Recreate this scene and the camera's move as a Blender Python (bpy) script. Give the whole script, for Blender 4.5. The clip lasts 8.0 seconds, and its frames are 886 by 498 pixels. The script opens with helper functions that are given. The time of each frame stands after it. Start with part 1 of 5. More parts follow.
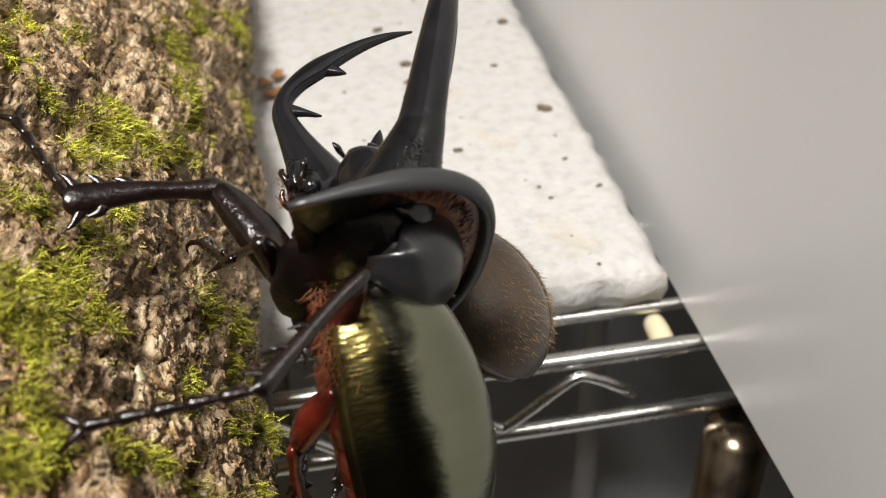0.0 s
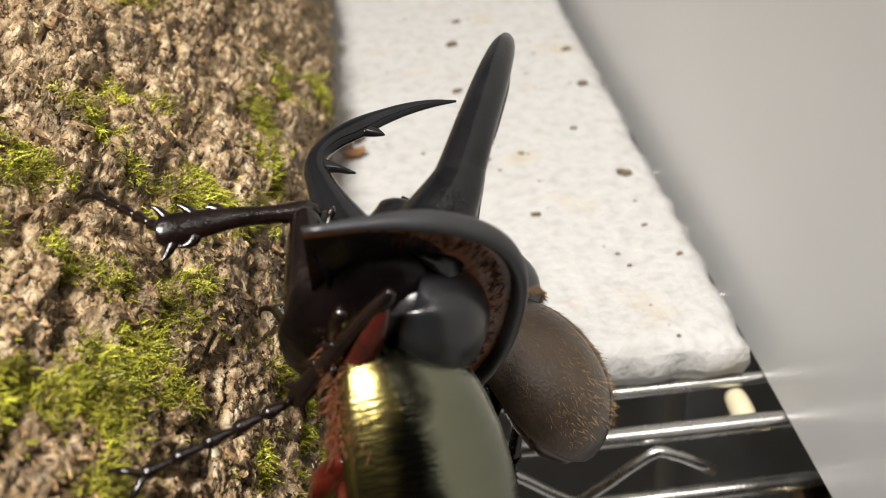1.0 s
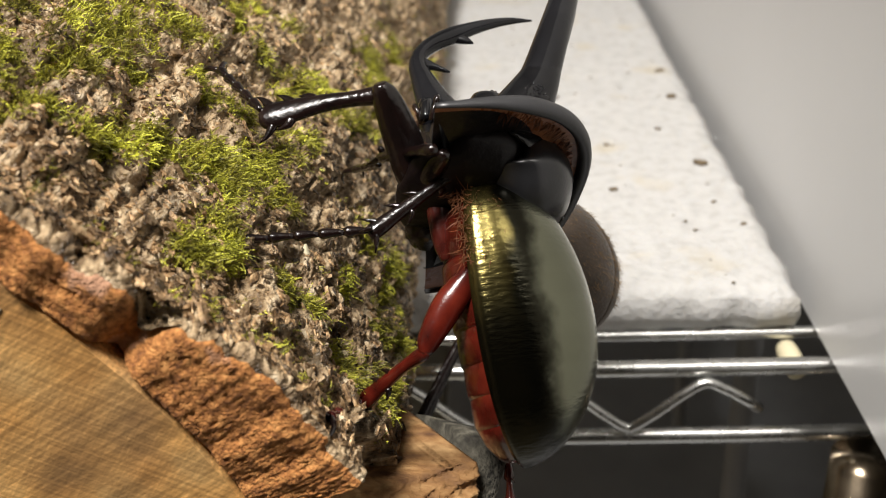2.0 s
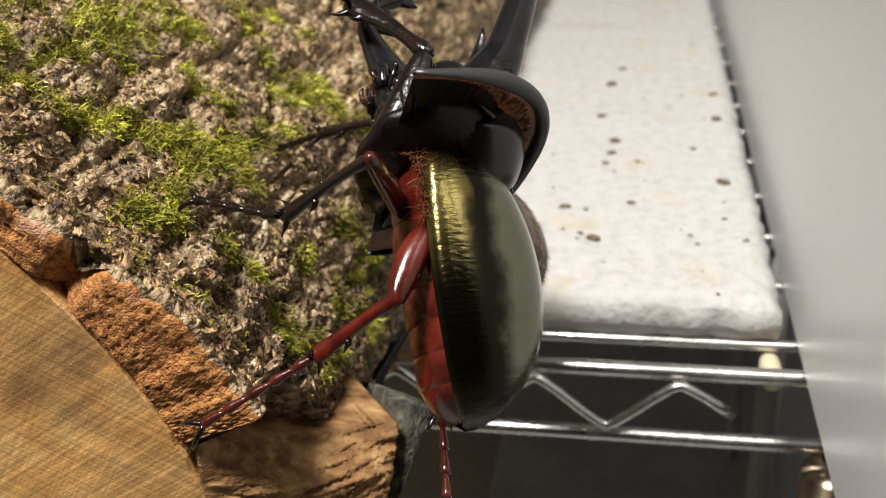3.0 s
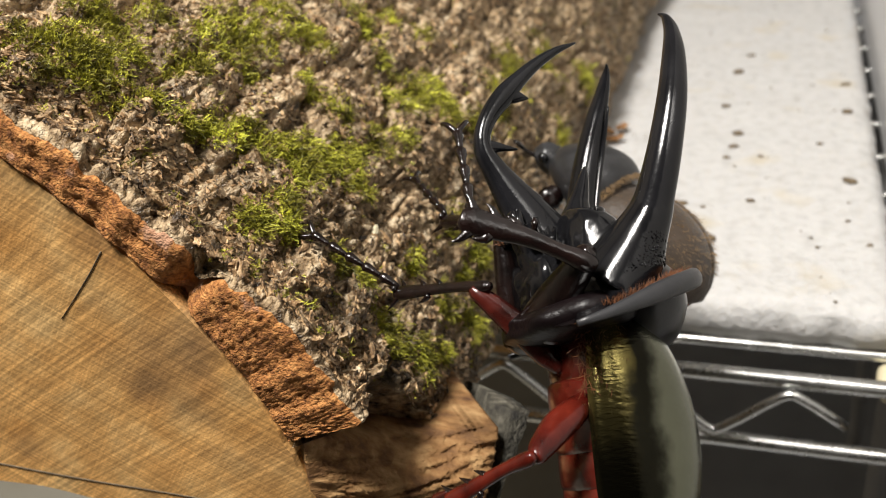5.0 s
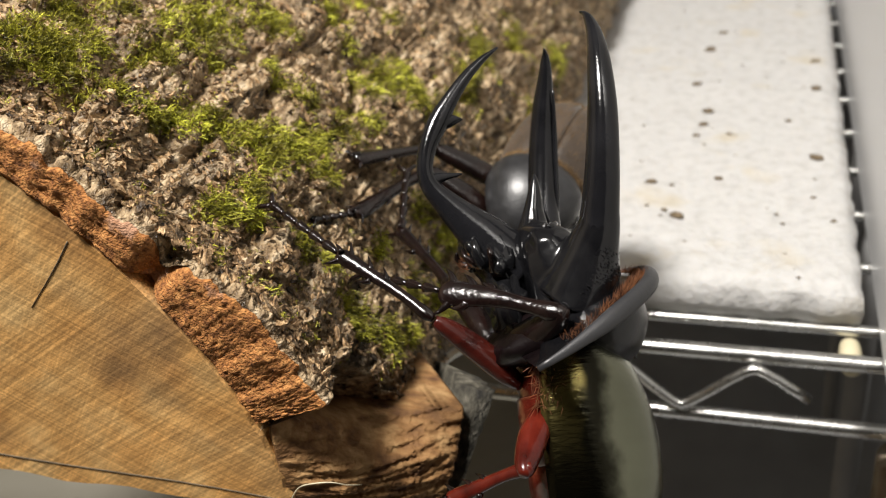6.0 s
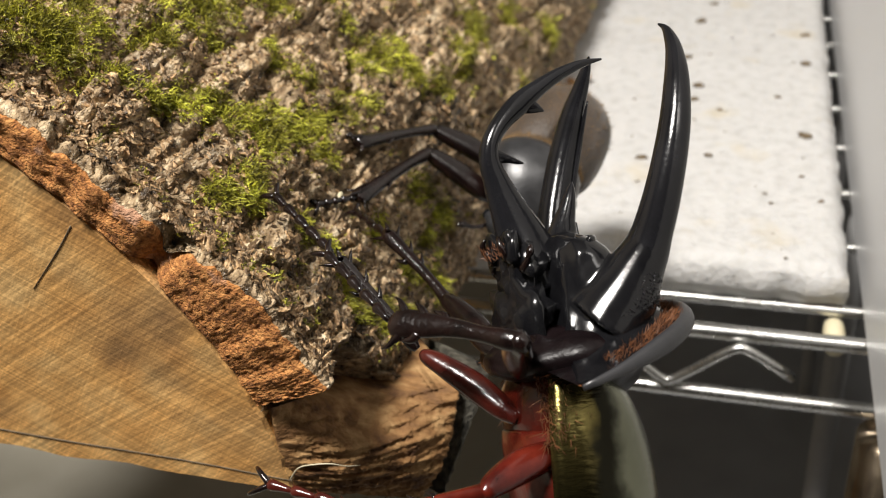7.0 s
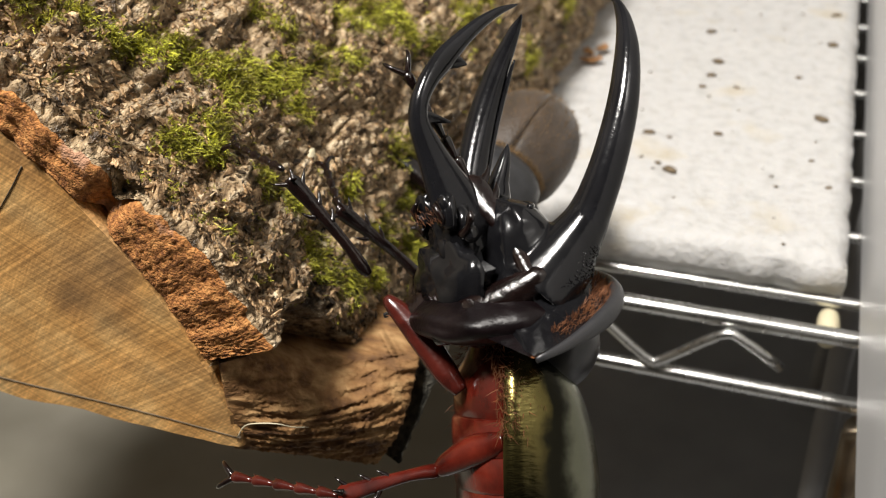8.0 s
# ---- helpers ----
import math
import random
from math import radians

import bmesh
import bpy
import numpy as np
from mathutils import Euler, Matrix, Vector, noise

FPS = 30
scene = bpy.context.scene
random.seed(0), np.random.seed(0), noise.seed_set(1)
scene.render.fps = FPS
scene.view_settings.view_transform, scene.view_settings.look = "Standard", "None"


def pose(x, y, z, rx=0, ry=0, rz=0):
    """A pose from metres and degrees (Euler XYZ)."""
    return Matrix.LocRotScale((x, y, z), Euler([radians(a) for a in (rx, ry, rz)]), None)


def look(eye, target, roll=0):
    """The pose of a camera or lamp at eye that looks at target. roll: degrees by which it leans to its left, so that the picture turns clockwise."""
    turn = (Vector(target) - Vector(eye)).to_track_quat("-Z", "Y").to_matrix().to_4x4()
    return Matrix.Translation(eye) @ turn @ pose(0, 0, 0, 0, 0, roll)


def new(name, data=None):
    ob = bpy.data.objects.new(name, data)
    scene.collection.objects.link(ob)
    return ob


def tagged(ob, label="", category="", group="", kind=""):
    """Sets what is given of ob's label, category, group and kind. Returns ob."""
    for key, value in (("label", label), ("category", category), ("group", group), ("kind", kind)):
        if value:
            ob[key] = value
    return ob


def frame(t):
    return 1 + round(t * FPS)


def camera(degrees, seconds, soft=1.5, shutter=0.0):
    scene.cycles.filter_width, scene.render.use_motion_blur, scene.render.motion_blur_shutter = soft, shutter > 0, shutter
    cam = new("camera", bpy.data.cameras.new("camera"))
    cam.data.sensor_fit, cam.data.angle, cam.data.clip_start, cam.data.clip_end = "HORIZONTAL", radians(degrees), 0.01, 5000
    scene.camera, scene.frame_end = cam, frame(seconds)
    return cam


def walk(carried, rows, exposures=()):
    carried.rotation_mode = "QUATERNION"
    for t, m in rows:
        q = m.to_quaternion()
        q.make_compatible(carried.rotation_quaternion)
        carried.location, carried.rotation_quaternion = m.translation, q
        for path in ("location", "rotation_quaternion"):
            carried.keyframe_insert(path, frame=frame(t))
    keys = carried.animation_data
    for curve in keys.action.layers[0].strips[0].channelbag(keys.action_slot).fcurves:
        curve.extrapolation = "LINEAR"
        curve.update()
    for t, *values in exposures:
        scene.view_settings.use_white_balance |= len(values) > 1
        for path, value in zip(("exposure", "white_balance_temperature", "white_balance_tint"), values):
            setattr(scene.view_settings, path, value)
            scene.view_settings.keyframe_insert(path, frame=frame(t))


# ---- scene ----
cam = camera(47.5, 8.0, 1.0)
LEVEL = pose(-0.2805, -0.3452, 0.0, 0, 0, -3.8)
PATH = [
    (0, (0.147, 0.081, 0.227), (0.288, 1.67, -0.978), -1.8),
    (0.5, (0.142, 0.083, 0.23), (0.217, 1.693, -0.955), -3.2),
    (1, (0.147, 0.087, 0.232), (0.147, 1.74, -0.894), -3.6),
    (1.5, (0.161, 0.062, 0.219), (0.071, 1.77, -0.819), -3.6),
    (1.7, (0.155, 0.043, 0.209), (0.021, 1.774, -0.785), -3.2),
    (2.8, (0.201, -0.014, 0.195), (-0.239, 1.723, -0.692), -3.5),
    (3, (0.219, -0.005, 0.202), (-0.266, 1.72, -0.685), -3.5),
    (3.5, (0.231, 0.018, 0.212), (-0.373, 1.7, -0.686), -4.5),
    (4, (0.224, 0.018, 0.212), (-0.46, 1.657, -0.707), -5.2),
    (4.5, (0.225, 0.004, 0.216), (-0.489, 1.627, -0.709), -5.6),
    (4.7, (0.224, -0.001, 0.215), (-0.494, 1.62, -0.71), -5.5),
    (6, (0.234, -0.004, 0.219), (-0.456, 1.603, -0.752), -6.1),
    (6.5, (0.23, -0.006, 0.23), (-0.431, 1.589, -0.779), -5.7),
    (7, (0.229, -0.004, 0.229), (-0.413, 1.57, -0.824), -4.8),
    (7.5, (0.236, 0.002, 0.231), (-0.421, 1.55, -0.851), -3.8),
    (8, (0.247, 0.01, 0.223), (-0.462, 1.52, -0.881), -3.0),
]
cam.data.dof.use_dof, cam.data.dof.focus_distance, cam.data.dof.aperture_fstop = True, 0.245, 18
walk(cam, [(t, LEVEL @ look(eye, target, roll)) for t, eye, target, roll in PATH])

# ---- light ----
world = bpy.data.worlds.new("room_light")
world.use_nodes = True
world.node_tree.nodes["Background"].inputs[0].default_value = (1.0, 0.96, 0.9, 1)
world.node_tree.nodes["Background"].inputs[1].default_value = 0.08
scene.world = world
scene.view_settings.exposure = 0.0


def area_lamp(name, eye, target, size, watts, color):
    data = bpy.data.lights.new(name, "AREA")
    data.shape, data.size, data.size_y = "RECTANGLE", size[0], size[1]
    data.energy, data.color = watts, color
    ob = new(name, data)
    ob.matrix_world = look(eye, target)
    return ob


area_lamp("ceiling_lamp_light", (-0.46, -0.56, 1.4), (-0.15, 0.0, 0.05), (0.36, 0.3), 42, (1.0, 0.955, 0.9))


# ---- materials ----
def material(name, colors, scale=100.0, rough=0.6, bump=0.0, metal=0.0, coat=0.0, bump_scale=None, stretch=(1, 1, 1),
             spots=None, rough_var=0.1, spec=0.5, detail=6.0, per_piece=0.0, sheen=0.0, sss=0.0, ior=1.5, turn=0.0, depth=0.001):
    """A surface whose colour runs through the given colours by a fractal noise, with fine relief."""
    m = bpy.data.materials.new(name)
    m.use_nodes = True
    nt = m.node_tree
    b = nt.nodes["Principled BSDF"]
    tc = nt.nodes.new("ShaderNodeTexCoord")
    mp = nt.nodes.new("ShaderNodeMapping")
    mp.inputs["Scale"].default_value = stretch
    mp.inputs["Rotation"].default_value = (0, radians(turn), 0)
    nt.links.new(tc.outputs["Object"], mp.inputs["Vector"])
    nz = nt.nodes.new("ShaderNodeTexNoise")
    nz.inputs["Scale"].default_value, nz.inputs["Detail"].default_value = scale, detail
    nt.links.new(mp.outputs[0], nz.inputs["Vector"])
    ramp = nt.nodes.new("ShaderNodeValToRGB")
    el = ramp.color_ramp.elements
    n = len(colors)
    while len(el) < n:
        el.new(0.5)
    for i, c in enumerate(colors):
        el[i].position = 0.3 + 0.4 * i / max(1, n - 1)
        el[i].color = (*c, 1)
    nt.links.new(nz.outputs["Fac"], ramp.inputs["Fac"])
    color = ramp.outputs["Color"]
    if spots:
        c2, sc2, lo, hi = spots
        n2 = nt.nodes.new("ShaderNodeTexNoise")
        n2.inputs["Scale"].default_value, n2.inputs["Detail"].default_value = sc2, 4
        nt.links.new(mp.outputs[0], n2.inputs["Vector"])
        mr = nt.nodes.new("ShaderNodeMapRange")
        mr.inputs["From Min"].default_value, mr.inputs["From Max"].default_value = lo, hi
        nt.links.new(n2.outputs["Fac"], mr.inputs["Value"])
        mix = nt.nodes.new("ShaderNodeMix")
        mix.data_type = "RGBA"
        nt.links.new(mr.outputs[0], mix.inputs["Factor"])
        nt.links.new(color, mix.inputs[6])
        mix.inputs[7].default_value = (*c2, 1)
        color = mix.outputs[2]
    if per_piece:
        geo = nt.nodes.new("ShaderNodeNewGeometry")
        hsv = nt.nodes.new("ShaderNodeHueSaturation")
        mr = nt.nodes.new("ShaderNodeMapRange")
        mr.inputs["To Min"].default_value, mr.inputs["To Max"].default_value = 1 - per_piece, 1 + per_piece
        nt.links.new(geo.outputs["Random Per Island"], mr.inputs["Value"])
        nt.links.new(mr.outputs[0], hsv.inputs["Value"])
        nt.links.new(color, hsv.inputs["Color"])
        color = hsv.outputs[0]
    nt.links.new(color, b.inputs["Base Color"])
    mr = nt.nodes.new("ShaderNodeMapRange")
    mr.inputs["To Min"].default_value, mr.inputs["To Max"].default_value = max(0.02, rough - rough_var), min(1, rough + rough_var)
    nt.links.new(nz.outputs["Fac"], mr.inputs["Value"])
    nt.links.new(mr.outputs[0], b.inputs["Roughness"])
    b.inputs["Metallic"].default_value = metal
    b.inputs["Coat Weight"].default_value = coat
    b.inputs["Coat Roughness"].default_value = 0.08
    b.inputs["Specular IOR Level"].default_value = spec
    b.inputs["IOR"].default_value = ior
    b.inputs["Sheen Weight"].default_value = sheen
    b.inputs["Subsurface Weight"].default_value = sss
    b.inputs["Subsurface Radius"].default_value = (0.004, 0.003, 0.002)
    if bump:
        n3 = nt.nodes.new("ShaderNodeTexNoise")
        n3.inputs["Scale"].default_value, n3.inputs["Detail"].default_value = bump_scale or scale * 3, 8
        nt.links.new(mp.outputs[0], n3.inputs["Vector"])
        bp = nt.nodes.new("ShaderNodeBump")
        bp.inputs["Strength"].default_value, bp.inputs["Distance"].default_value = bump, depth
        nt.links.new(n3.outputs["Fac"], bp.inputs["Height"])
        nt.links.new(bp.outputs[0], b.inputs["Normal"])
    return m


BARK = material("bark", [(0.028, 0.018, 0.01), (0.27, 0.18, 0.096), (0.6, 0.44, 0.26), (0.86, 0.71, 0.49)], 330, 0.36, 1.0, bump_scale=900,
                spots=((0.07, 0.048, 0.026), 52, 0.53, 0.68), rough_var=0.25, depth=0.0026, stretch=(1, 0.6, 1))
FLAKE = material("bark_flake", [(0.04, 0.024, 0.012), (0.27, 0.165, 0.08), (0.64, 0.45, 0.25)], 420, 0.4, 0.8, per_piece=0.8)
CUT_BARK = material("cut_bark", [(0.2, 0.074, 0.022), (0.5, 0.205, 0.057), (0.7, 0.335, 0.108)], 620, 0.9, 1.0, bump_scale=1500,
                    spots=((0.6, 0.33, 0.2), 95, 0.63, 0.7), depth=0.0011)
WOOD = material("sawn_wood", [(0.72, 0.365, 0.108), (0.88, 0.49, 0.165), (0.94, 0.595, 0.24)], 60, 0.62, 0.16, bump_scale=1500,
                spots=((0.36, 0.2, 0.085), 24, 0.54, 0.76))


def scratched(m, layers):
    """Fine straight saw marks over a material's colour: layers of (turn, scale, strength)."""
    nt = m.node_tree
    b = nt.nodes["Principled BSDF"]
    tc = nt.nodes.new("ShaderNodeTexCoord")
    for turn, scale, strength in layers:
        rot = nt.nodes.new("ShaderNodeMapping")
        rot.inputs["Rotation"].default_value = (0, radians(turn), 0)
        nt.links.new(tc.outputs["Object"], rot.inputs["Vector"])
        mp = nt.nodes.new("ShaderNodeMapping")
        mp.inputs["Scale"].default_value = (0.014, 1, 1)
        nt.links.new(rot.outputs[0], mp.inputs["Vector"])
        nz = nt.nodes.new("ShaderNodeTexNoise")
        nz.inputs["Scale"].default_value, nz.inputs["Detail"].default_value = scale, 3
        nt.links.new(mp.outputs[0], nz.inputs["Vector"])
        mr = nt.nodes.new("ShaderNodeMapRange")
        mr.inputs["From Min"].default_value, mr.inputs["From Max"].default_value = 0.4, 0.72
        mr.inputs["To Min"].default_value, mr.inputs["To Max"].default_value = 1 - strength, 1 + strength
        nt.links.new(nz.outputs["Fac"], mr.inputs["Value"])
        mix = nt.nodes.new("ShaderNodeMix")
        mix.data_type, mix.blend_type = "RGBA", "MULTIPLY"
        mix.inputs["Factor"].default_value = 1
        src = b.inputs["Base Color"].links[0].from_socket
        nt.links.new(src, mix.inputs[6])
        nt.links.new(mr.outputs[0], mix.inputs[7])
        nt.links.new(mix.outputs[2], b.inputs["Base Color"])
    return m


scratched(WOOD, ((33, 1200, 0.28), (-27, 1300, 0.2), (39, 420, 0.12), (58, 1700, 0.14)))
TORN_WOOD = material("torn_wood", [(0.085, 0.034, 0.011), (0.27, 0.137, 0.047), (0.5, 0.305, 0.132)], 170, 0.8, 1.0, bump_scale=600, stretch=(0.5, 1, 1.4), turn=-25)
STUB_BARK = material("stub_bark", [(0.02, 0.017, 0.013), (0.075, 0.068, 0.05), (0.17, 0.155, 0.12)], 260, 0.8, 1.0)
MOSS = material("moss", [(0.13, 0.105, 0.016), (0.39, 0.37, 0.04), (0.74, 0.74, 0.09)], 90, 0.5, per_piece=0.8)
FOAM = material("foam", [(0.44, 0.432, 0.415), (0.52, 0.512, 0.498), (0.55, 0.542, 0.528)], 150, 0.75, 1.0, bump_scale=330,
                spots=((0.5, 0.43, 0.3), 26, 0.58, 0.78), sss=0.1)
CRUMB = material("crumb", [(0.09, 0.066, 0.04), (0.2, 0.15, 0.09)], 400, 0.9, 0.6)
LEAF = material("dry_leaf", [(0.2, 0.09, 0.03), (0.36, 0.19, 0.07)], 200, 0.7, 0.5)
CHROME = material("chrome", [(0.6, 0.6, 0.58), (0.7, 0.7, 0.68)], 120, 0.27, 0.05, metal=1.0)
# chrome again, with dark brown reflections put into its colour
DARK_REFLECT_CHROME = material("dark_reflect_chrome", [(0.22, 0.17, 0.12), (0.34, 0.28, 0.2)], 60, 0.22, 0.05, metal=1.0)
GREY = material("grey_paint", [(0.3, 0.3, 0.3), (0.38, 0.38, 0.38)], 30, 0.6, 0.1)
CLIP = material("clip_plastic", [(0.62, 0.55, 0.36), (0.68, 0.62, 0.44)], 80, 0.5)
PALE = material("pale_speck", [(0.7, 0.68, 0.62), (0.8, 0.78, 0.72)], 400, 0.6)
SHEET = material("white_sheet", [(0.58, 0.58, 0.58), (0.615, 0.615, 0.615)], 12, 0.32, 0.03, bump_scale=60)
DARK_FILL = material("dark_fill", [(0.26, 0.265, 0.275), (0.36, 0.365, 0.375)], 14, 0.6)
# wall and ceiling tones set by what the glossy shells should reflect
WARM_REFLECTED = material("warm_reflected_wall", [(0.3, 0.26, 0.2), (0.34, 0.3, 0.24)], 5, 0.8, 0.1)
PALE_REFLECTED = material("pale_reflected_paint", [(0.48, 0.48, 0.47), (0.54, 0.54, 0.53)], 5, 0.8, 0.1)
DARK_REFLECTED = material("dark_reflected_wall", [(0.06, 0.055, 0.05), (0.09, 0.082, 0.075)], 5, 0.8, 0.1)
FLOOR = material("floor_board", [(0.22, 0.205, 0.16), (0.32, 0.3, 0.25)], 9, 0.5, 0.1)
SHELL = material("black_shell", [(0.004, 0.004, 0.005), (0.009, 0.009, 0.01)], 150, 0.15, 0.05, bump_scale=500, rough_var=0.08, spec=0.5)
HORN = material("horn", [(0.006, 0.006, 0.007), (0.012, 0.012, 0.014)], 110, 0.15, 0.06, bump_scale=900, rough_var=0.06, spec=0.42)
RIM = material("rim_shell", [(0.018, 0.018, 0.02), (0.034, 0.034, 0.037)], 90, 0.4, 0.06, bump_scale=900, spec=0.7)
DARK_RED = material("dark_red_shell", [(0.018, 0.004, 0.003), (0.06, 0.009, 0.006), (0.09, 0.016, 0.01)], 120, 0.22, 0.12, bump_scale=500, coat=0.3)
MEMBRANE = material("brown_membrane", [(0.2, 0.065, 0.025), (0.42, 0.17, 0.07)], 200, 0.28, 0.3, bump_scale=900)
ELYTRON = material("bronze_shell", [(0.2, 0.205, 0.145), (0.26, 0.265, 0.19)], 60, 0.2, 0.17, bump_scale=1100, metal=0.95, stretch=(0.3, 1, 0.3))


def painted_wing_reflections(m):
    """Painted reflections: the wing case's green-grey turns nearly black towards its low margin, as if mirroring a dark
    room, and to patchy brass, a lamp's sheen, at the shoulder.
    """
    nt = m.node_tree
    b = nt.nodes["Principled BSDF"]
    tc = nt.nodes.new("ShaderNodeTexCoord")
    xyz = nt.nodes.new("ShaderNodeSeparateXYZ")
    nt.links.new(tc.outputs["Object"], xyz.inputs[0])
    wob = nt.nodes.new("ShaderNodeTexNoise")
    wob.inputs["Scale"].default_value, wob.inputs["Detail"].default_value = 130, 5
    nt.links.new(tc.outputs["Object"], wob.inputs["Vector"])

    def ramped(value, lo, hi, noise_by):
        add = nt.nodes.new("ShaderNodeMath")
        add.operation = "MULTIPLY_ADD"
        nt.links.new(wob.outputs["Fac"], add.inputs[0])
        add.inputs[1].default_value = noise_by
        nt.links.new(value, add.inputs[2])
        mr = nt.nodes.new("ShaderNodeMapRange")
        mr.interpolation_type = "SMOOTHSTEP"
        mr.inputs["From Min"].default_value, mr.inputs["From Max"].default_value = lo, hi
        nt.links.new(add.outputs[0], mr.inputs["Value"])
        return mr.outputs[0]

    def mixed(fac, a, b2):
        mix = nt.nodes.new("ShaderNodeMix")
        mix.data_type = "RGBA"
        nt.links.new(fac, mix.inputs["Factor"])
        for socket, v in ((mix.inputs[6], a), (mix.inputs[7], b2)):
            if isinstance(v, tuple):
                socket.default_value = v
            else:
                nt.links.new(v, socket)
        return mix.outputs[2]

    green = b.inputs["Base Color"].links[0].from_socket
    # brass stands for the lamp's sheen, near-black for the dim room's reflection
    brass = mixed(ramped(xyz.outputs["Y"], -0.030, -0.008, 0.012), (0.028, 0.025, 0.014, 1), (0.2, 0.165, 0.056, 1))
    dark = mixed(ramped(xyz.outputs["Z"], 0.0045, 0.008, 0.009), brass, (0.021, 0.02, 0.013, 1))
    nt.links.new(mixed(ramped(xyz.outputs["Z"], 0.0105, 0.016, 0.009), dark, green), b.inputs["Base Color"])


painted_wing_reflections(ELYTRON)
RED = material("red_shell", [(0.02, 0.003, 0.002), (0.075, 0.008, 0.0045), (0.13, 0.016, 0.008)], 120, 0.2, 0.12, bump_scale=500, coat=0.2, spec=0.4)
LEG = material("dark_leg", [(0.003, 0.002, 0.002), (0.012, 0.005, 0.004)], 160, 0.2, 0.25, bump_scale=600, coat=0.3)
HIP = material("plum_black_skin", [(0.003, 0.0018, 0.0022), (0.007, 0.0035, 0.004)], 140, 0.36, 0.3, bump_scale=420, rough_var=0.2, spec=0.28)
HAIR = material("orange_hair", [(0.1, 0.034, 0.012), (0.2, 0.075, 0.026)], 300, 0.6, per_piece=0.3)
GOLD_HAIR = material("golden_hair", [(0.1, 0.06, 0.022), (0.22, 0.13, 0.05)], 300, 0.6, per_piece=0.4)
VELVET = material("brown_velvet", [(0.034, 0.024, 0.016), (0.075, 0.052, 0.035)], 90, 0.5, 0.3, bump_scale=900, spec=0.3, sheen=0.2)
COLLAR = material("collar_shell", [(0.01, 0.01, 0.011), (0.018, 0.018, 0.02)], 90, 0.3, 0.06, bump_scale=900, spec=0.7)
DULL = material("punctured_shell", [(0.018, 0.018, 0.019), (0.034, 0.034, 0.036)], 220, 0.34, 0.12, bump_scale=1400, spec=0.6)


# ---- mesh helpers ----
def obj(name, bm, mat, parent=None, smooth=True, label="", kind=""):
    me = bpy.data.meshes.new(name)
    bmesh.ops.recalc_face_normals(bm, faces=bm.faces)
    bm.to_mesh(me)
    bm.free()
    for p in me.polygons:
        p.use_smooth = smooth
    me.materials.append(mat)
    ob = new(name, me)
    if parent:
        ob.parent = parent
    if label or kind:
        tagged(ob, label, kind=kind)
    return ob


def part(name, bm, mat, parent, label="", smooth=True, kind=""):
    return obj(name, bm, mat, parent, smooth, label, kind)


def spline(points, n):
    """Catmull-Rom through rows of numbers, n steps a span."""
    P = [np.array(p, float) for p in points]
    P = [2 * P[0] - P[1]] + P + [2 * P[-1] - P[-2]]
    out = []
    for i in range(1, len(P) - 2):
        a, b, c, d = P[i - 1:i + 3]
        for k in range(n):
            t = k / n
            out.append(0.5 * (2 * b + (c - a) * t + (2 * a - 5 * b + 4 * c - d) * t * t + (3 * b - a - 3 * c + d) * t ** 3))
    out.append(P[-2])
    return out


def tube(bm, rows, n=4, sides=12, flat=(1.0, 0.0, 0.0)):
    """A closed tube: rows (x, y, z, radius across, radius deep); flat is the direction of 'across'."""
    pts = spline(rows, n)
    rings = []
    for i, p in enumerate(pts):
        tang = Vector(pts[min(i + 1, len(pts) - 1)][:3] - pts[max(i - 1, 0)][:3]).normalized()
        a = Vector(flat) - tang * tang.dot(Vector(flat))
        a = a.normalized() if a.length > 1e-6 else tang.orthogonal().normalized()
        b = tang.cross(a)
        ra, rb = max(p[3], 1e-5), max(p[4], 1e-5)
        rings.append([bm.verts.new(Vector(p[:3]) + a * ra * math.cos(u) + b * rb * math.sin(u))
                      for u in (2 * math.pi * k / sides for k in range(sides))])
    for r, s in zip(rings, rings[1:]):
        for k in range(sides):
            bm.faces.new((r[k], r[(k + 1) % sides], s[(k + 1) % sides], s[k]))
    bm.faces.new(rings[0]), bm.faces.new(rings[-1])
    return bm


def rod(a, b, r, sides=16):
    bm = bmesh.new()
    rows = [(*(Vector(a).lerp(Vector(b), k)), r, r) for k in (0, 0.5, 1)]
    return tube(bm, rows, 1, sides, (0, 0, 1) if abs(b[2] - a[2]) < 1e-4 else (1, 0, 0))


def box(lo, hi, bevel=0.0, seg=2):
    bm = bmesh.new()
    bmesh.ops.create_cube(bm, size=1)
    for v in bm.verts:
        for i in range(3):
            v.co[i] = lo[i] if v.co[i] < 0 else hi[i]
    if bevel:
        bmesh.ops.bevel(bm, geom=bm.edges[:], offset=bevel, segments=seg, affect="EDGES", profile=0.5)
    return bm


def mm(rows):
    """Millimetres of the animal's plan to metres; shape radii too."""
    return [tuple(0.00092 * v for v in r) for r in rows]


def body_pose(at, forward, dorsal):
    """A pose whose y axis is forward and whose z axis is as near to dorsal as can be."""
    f = Vector(forward).normalized()
    d = Vector(dorsal)
    d = (d - f * d.dot(f)).normalized()
    r = f.cross(d)
    m = Matrix((r, f, d)).transposed().to_4x4()
    m.translation = at
    return m


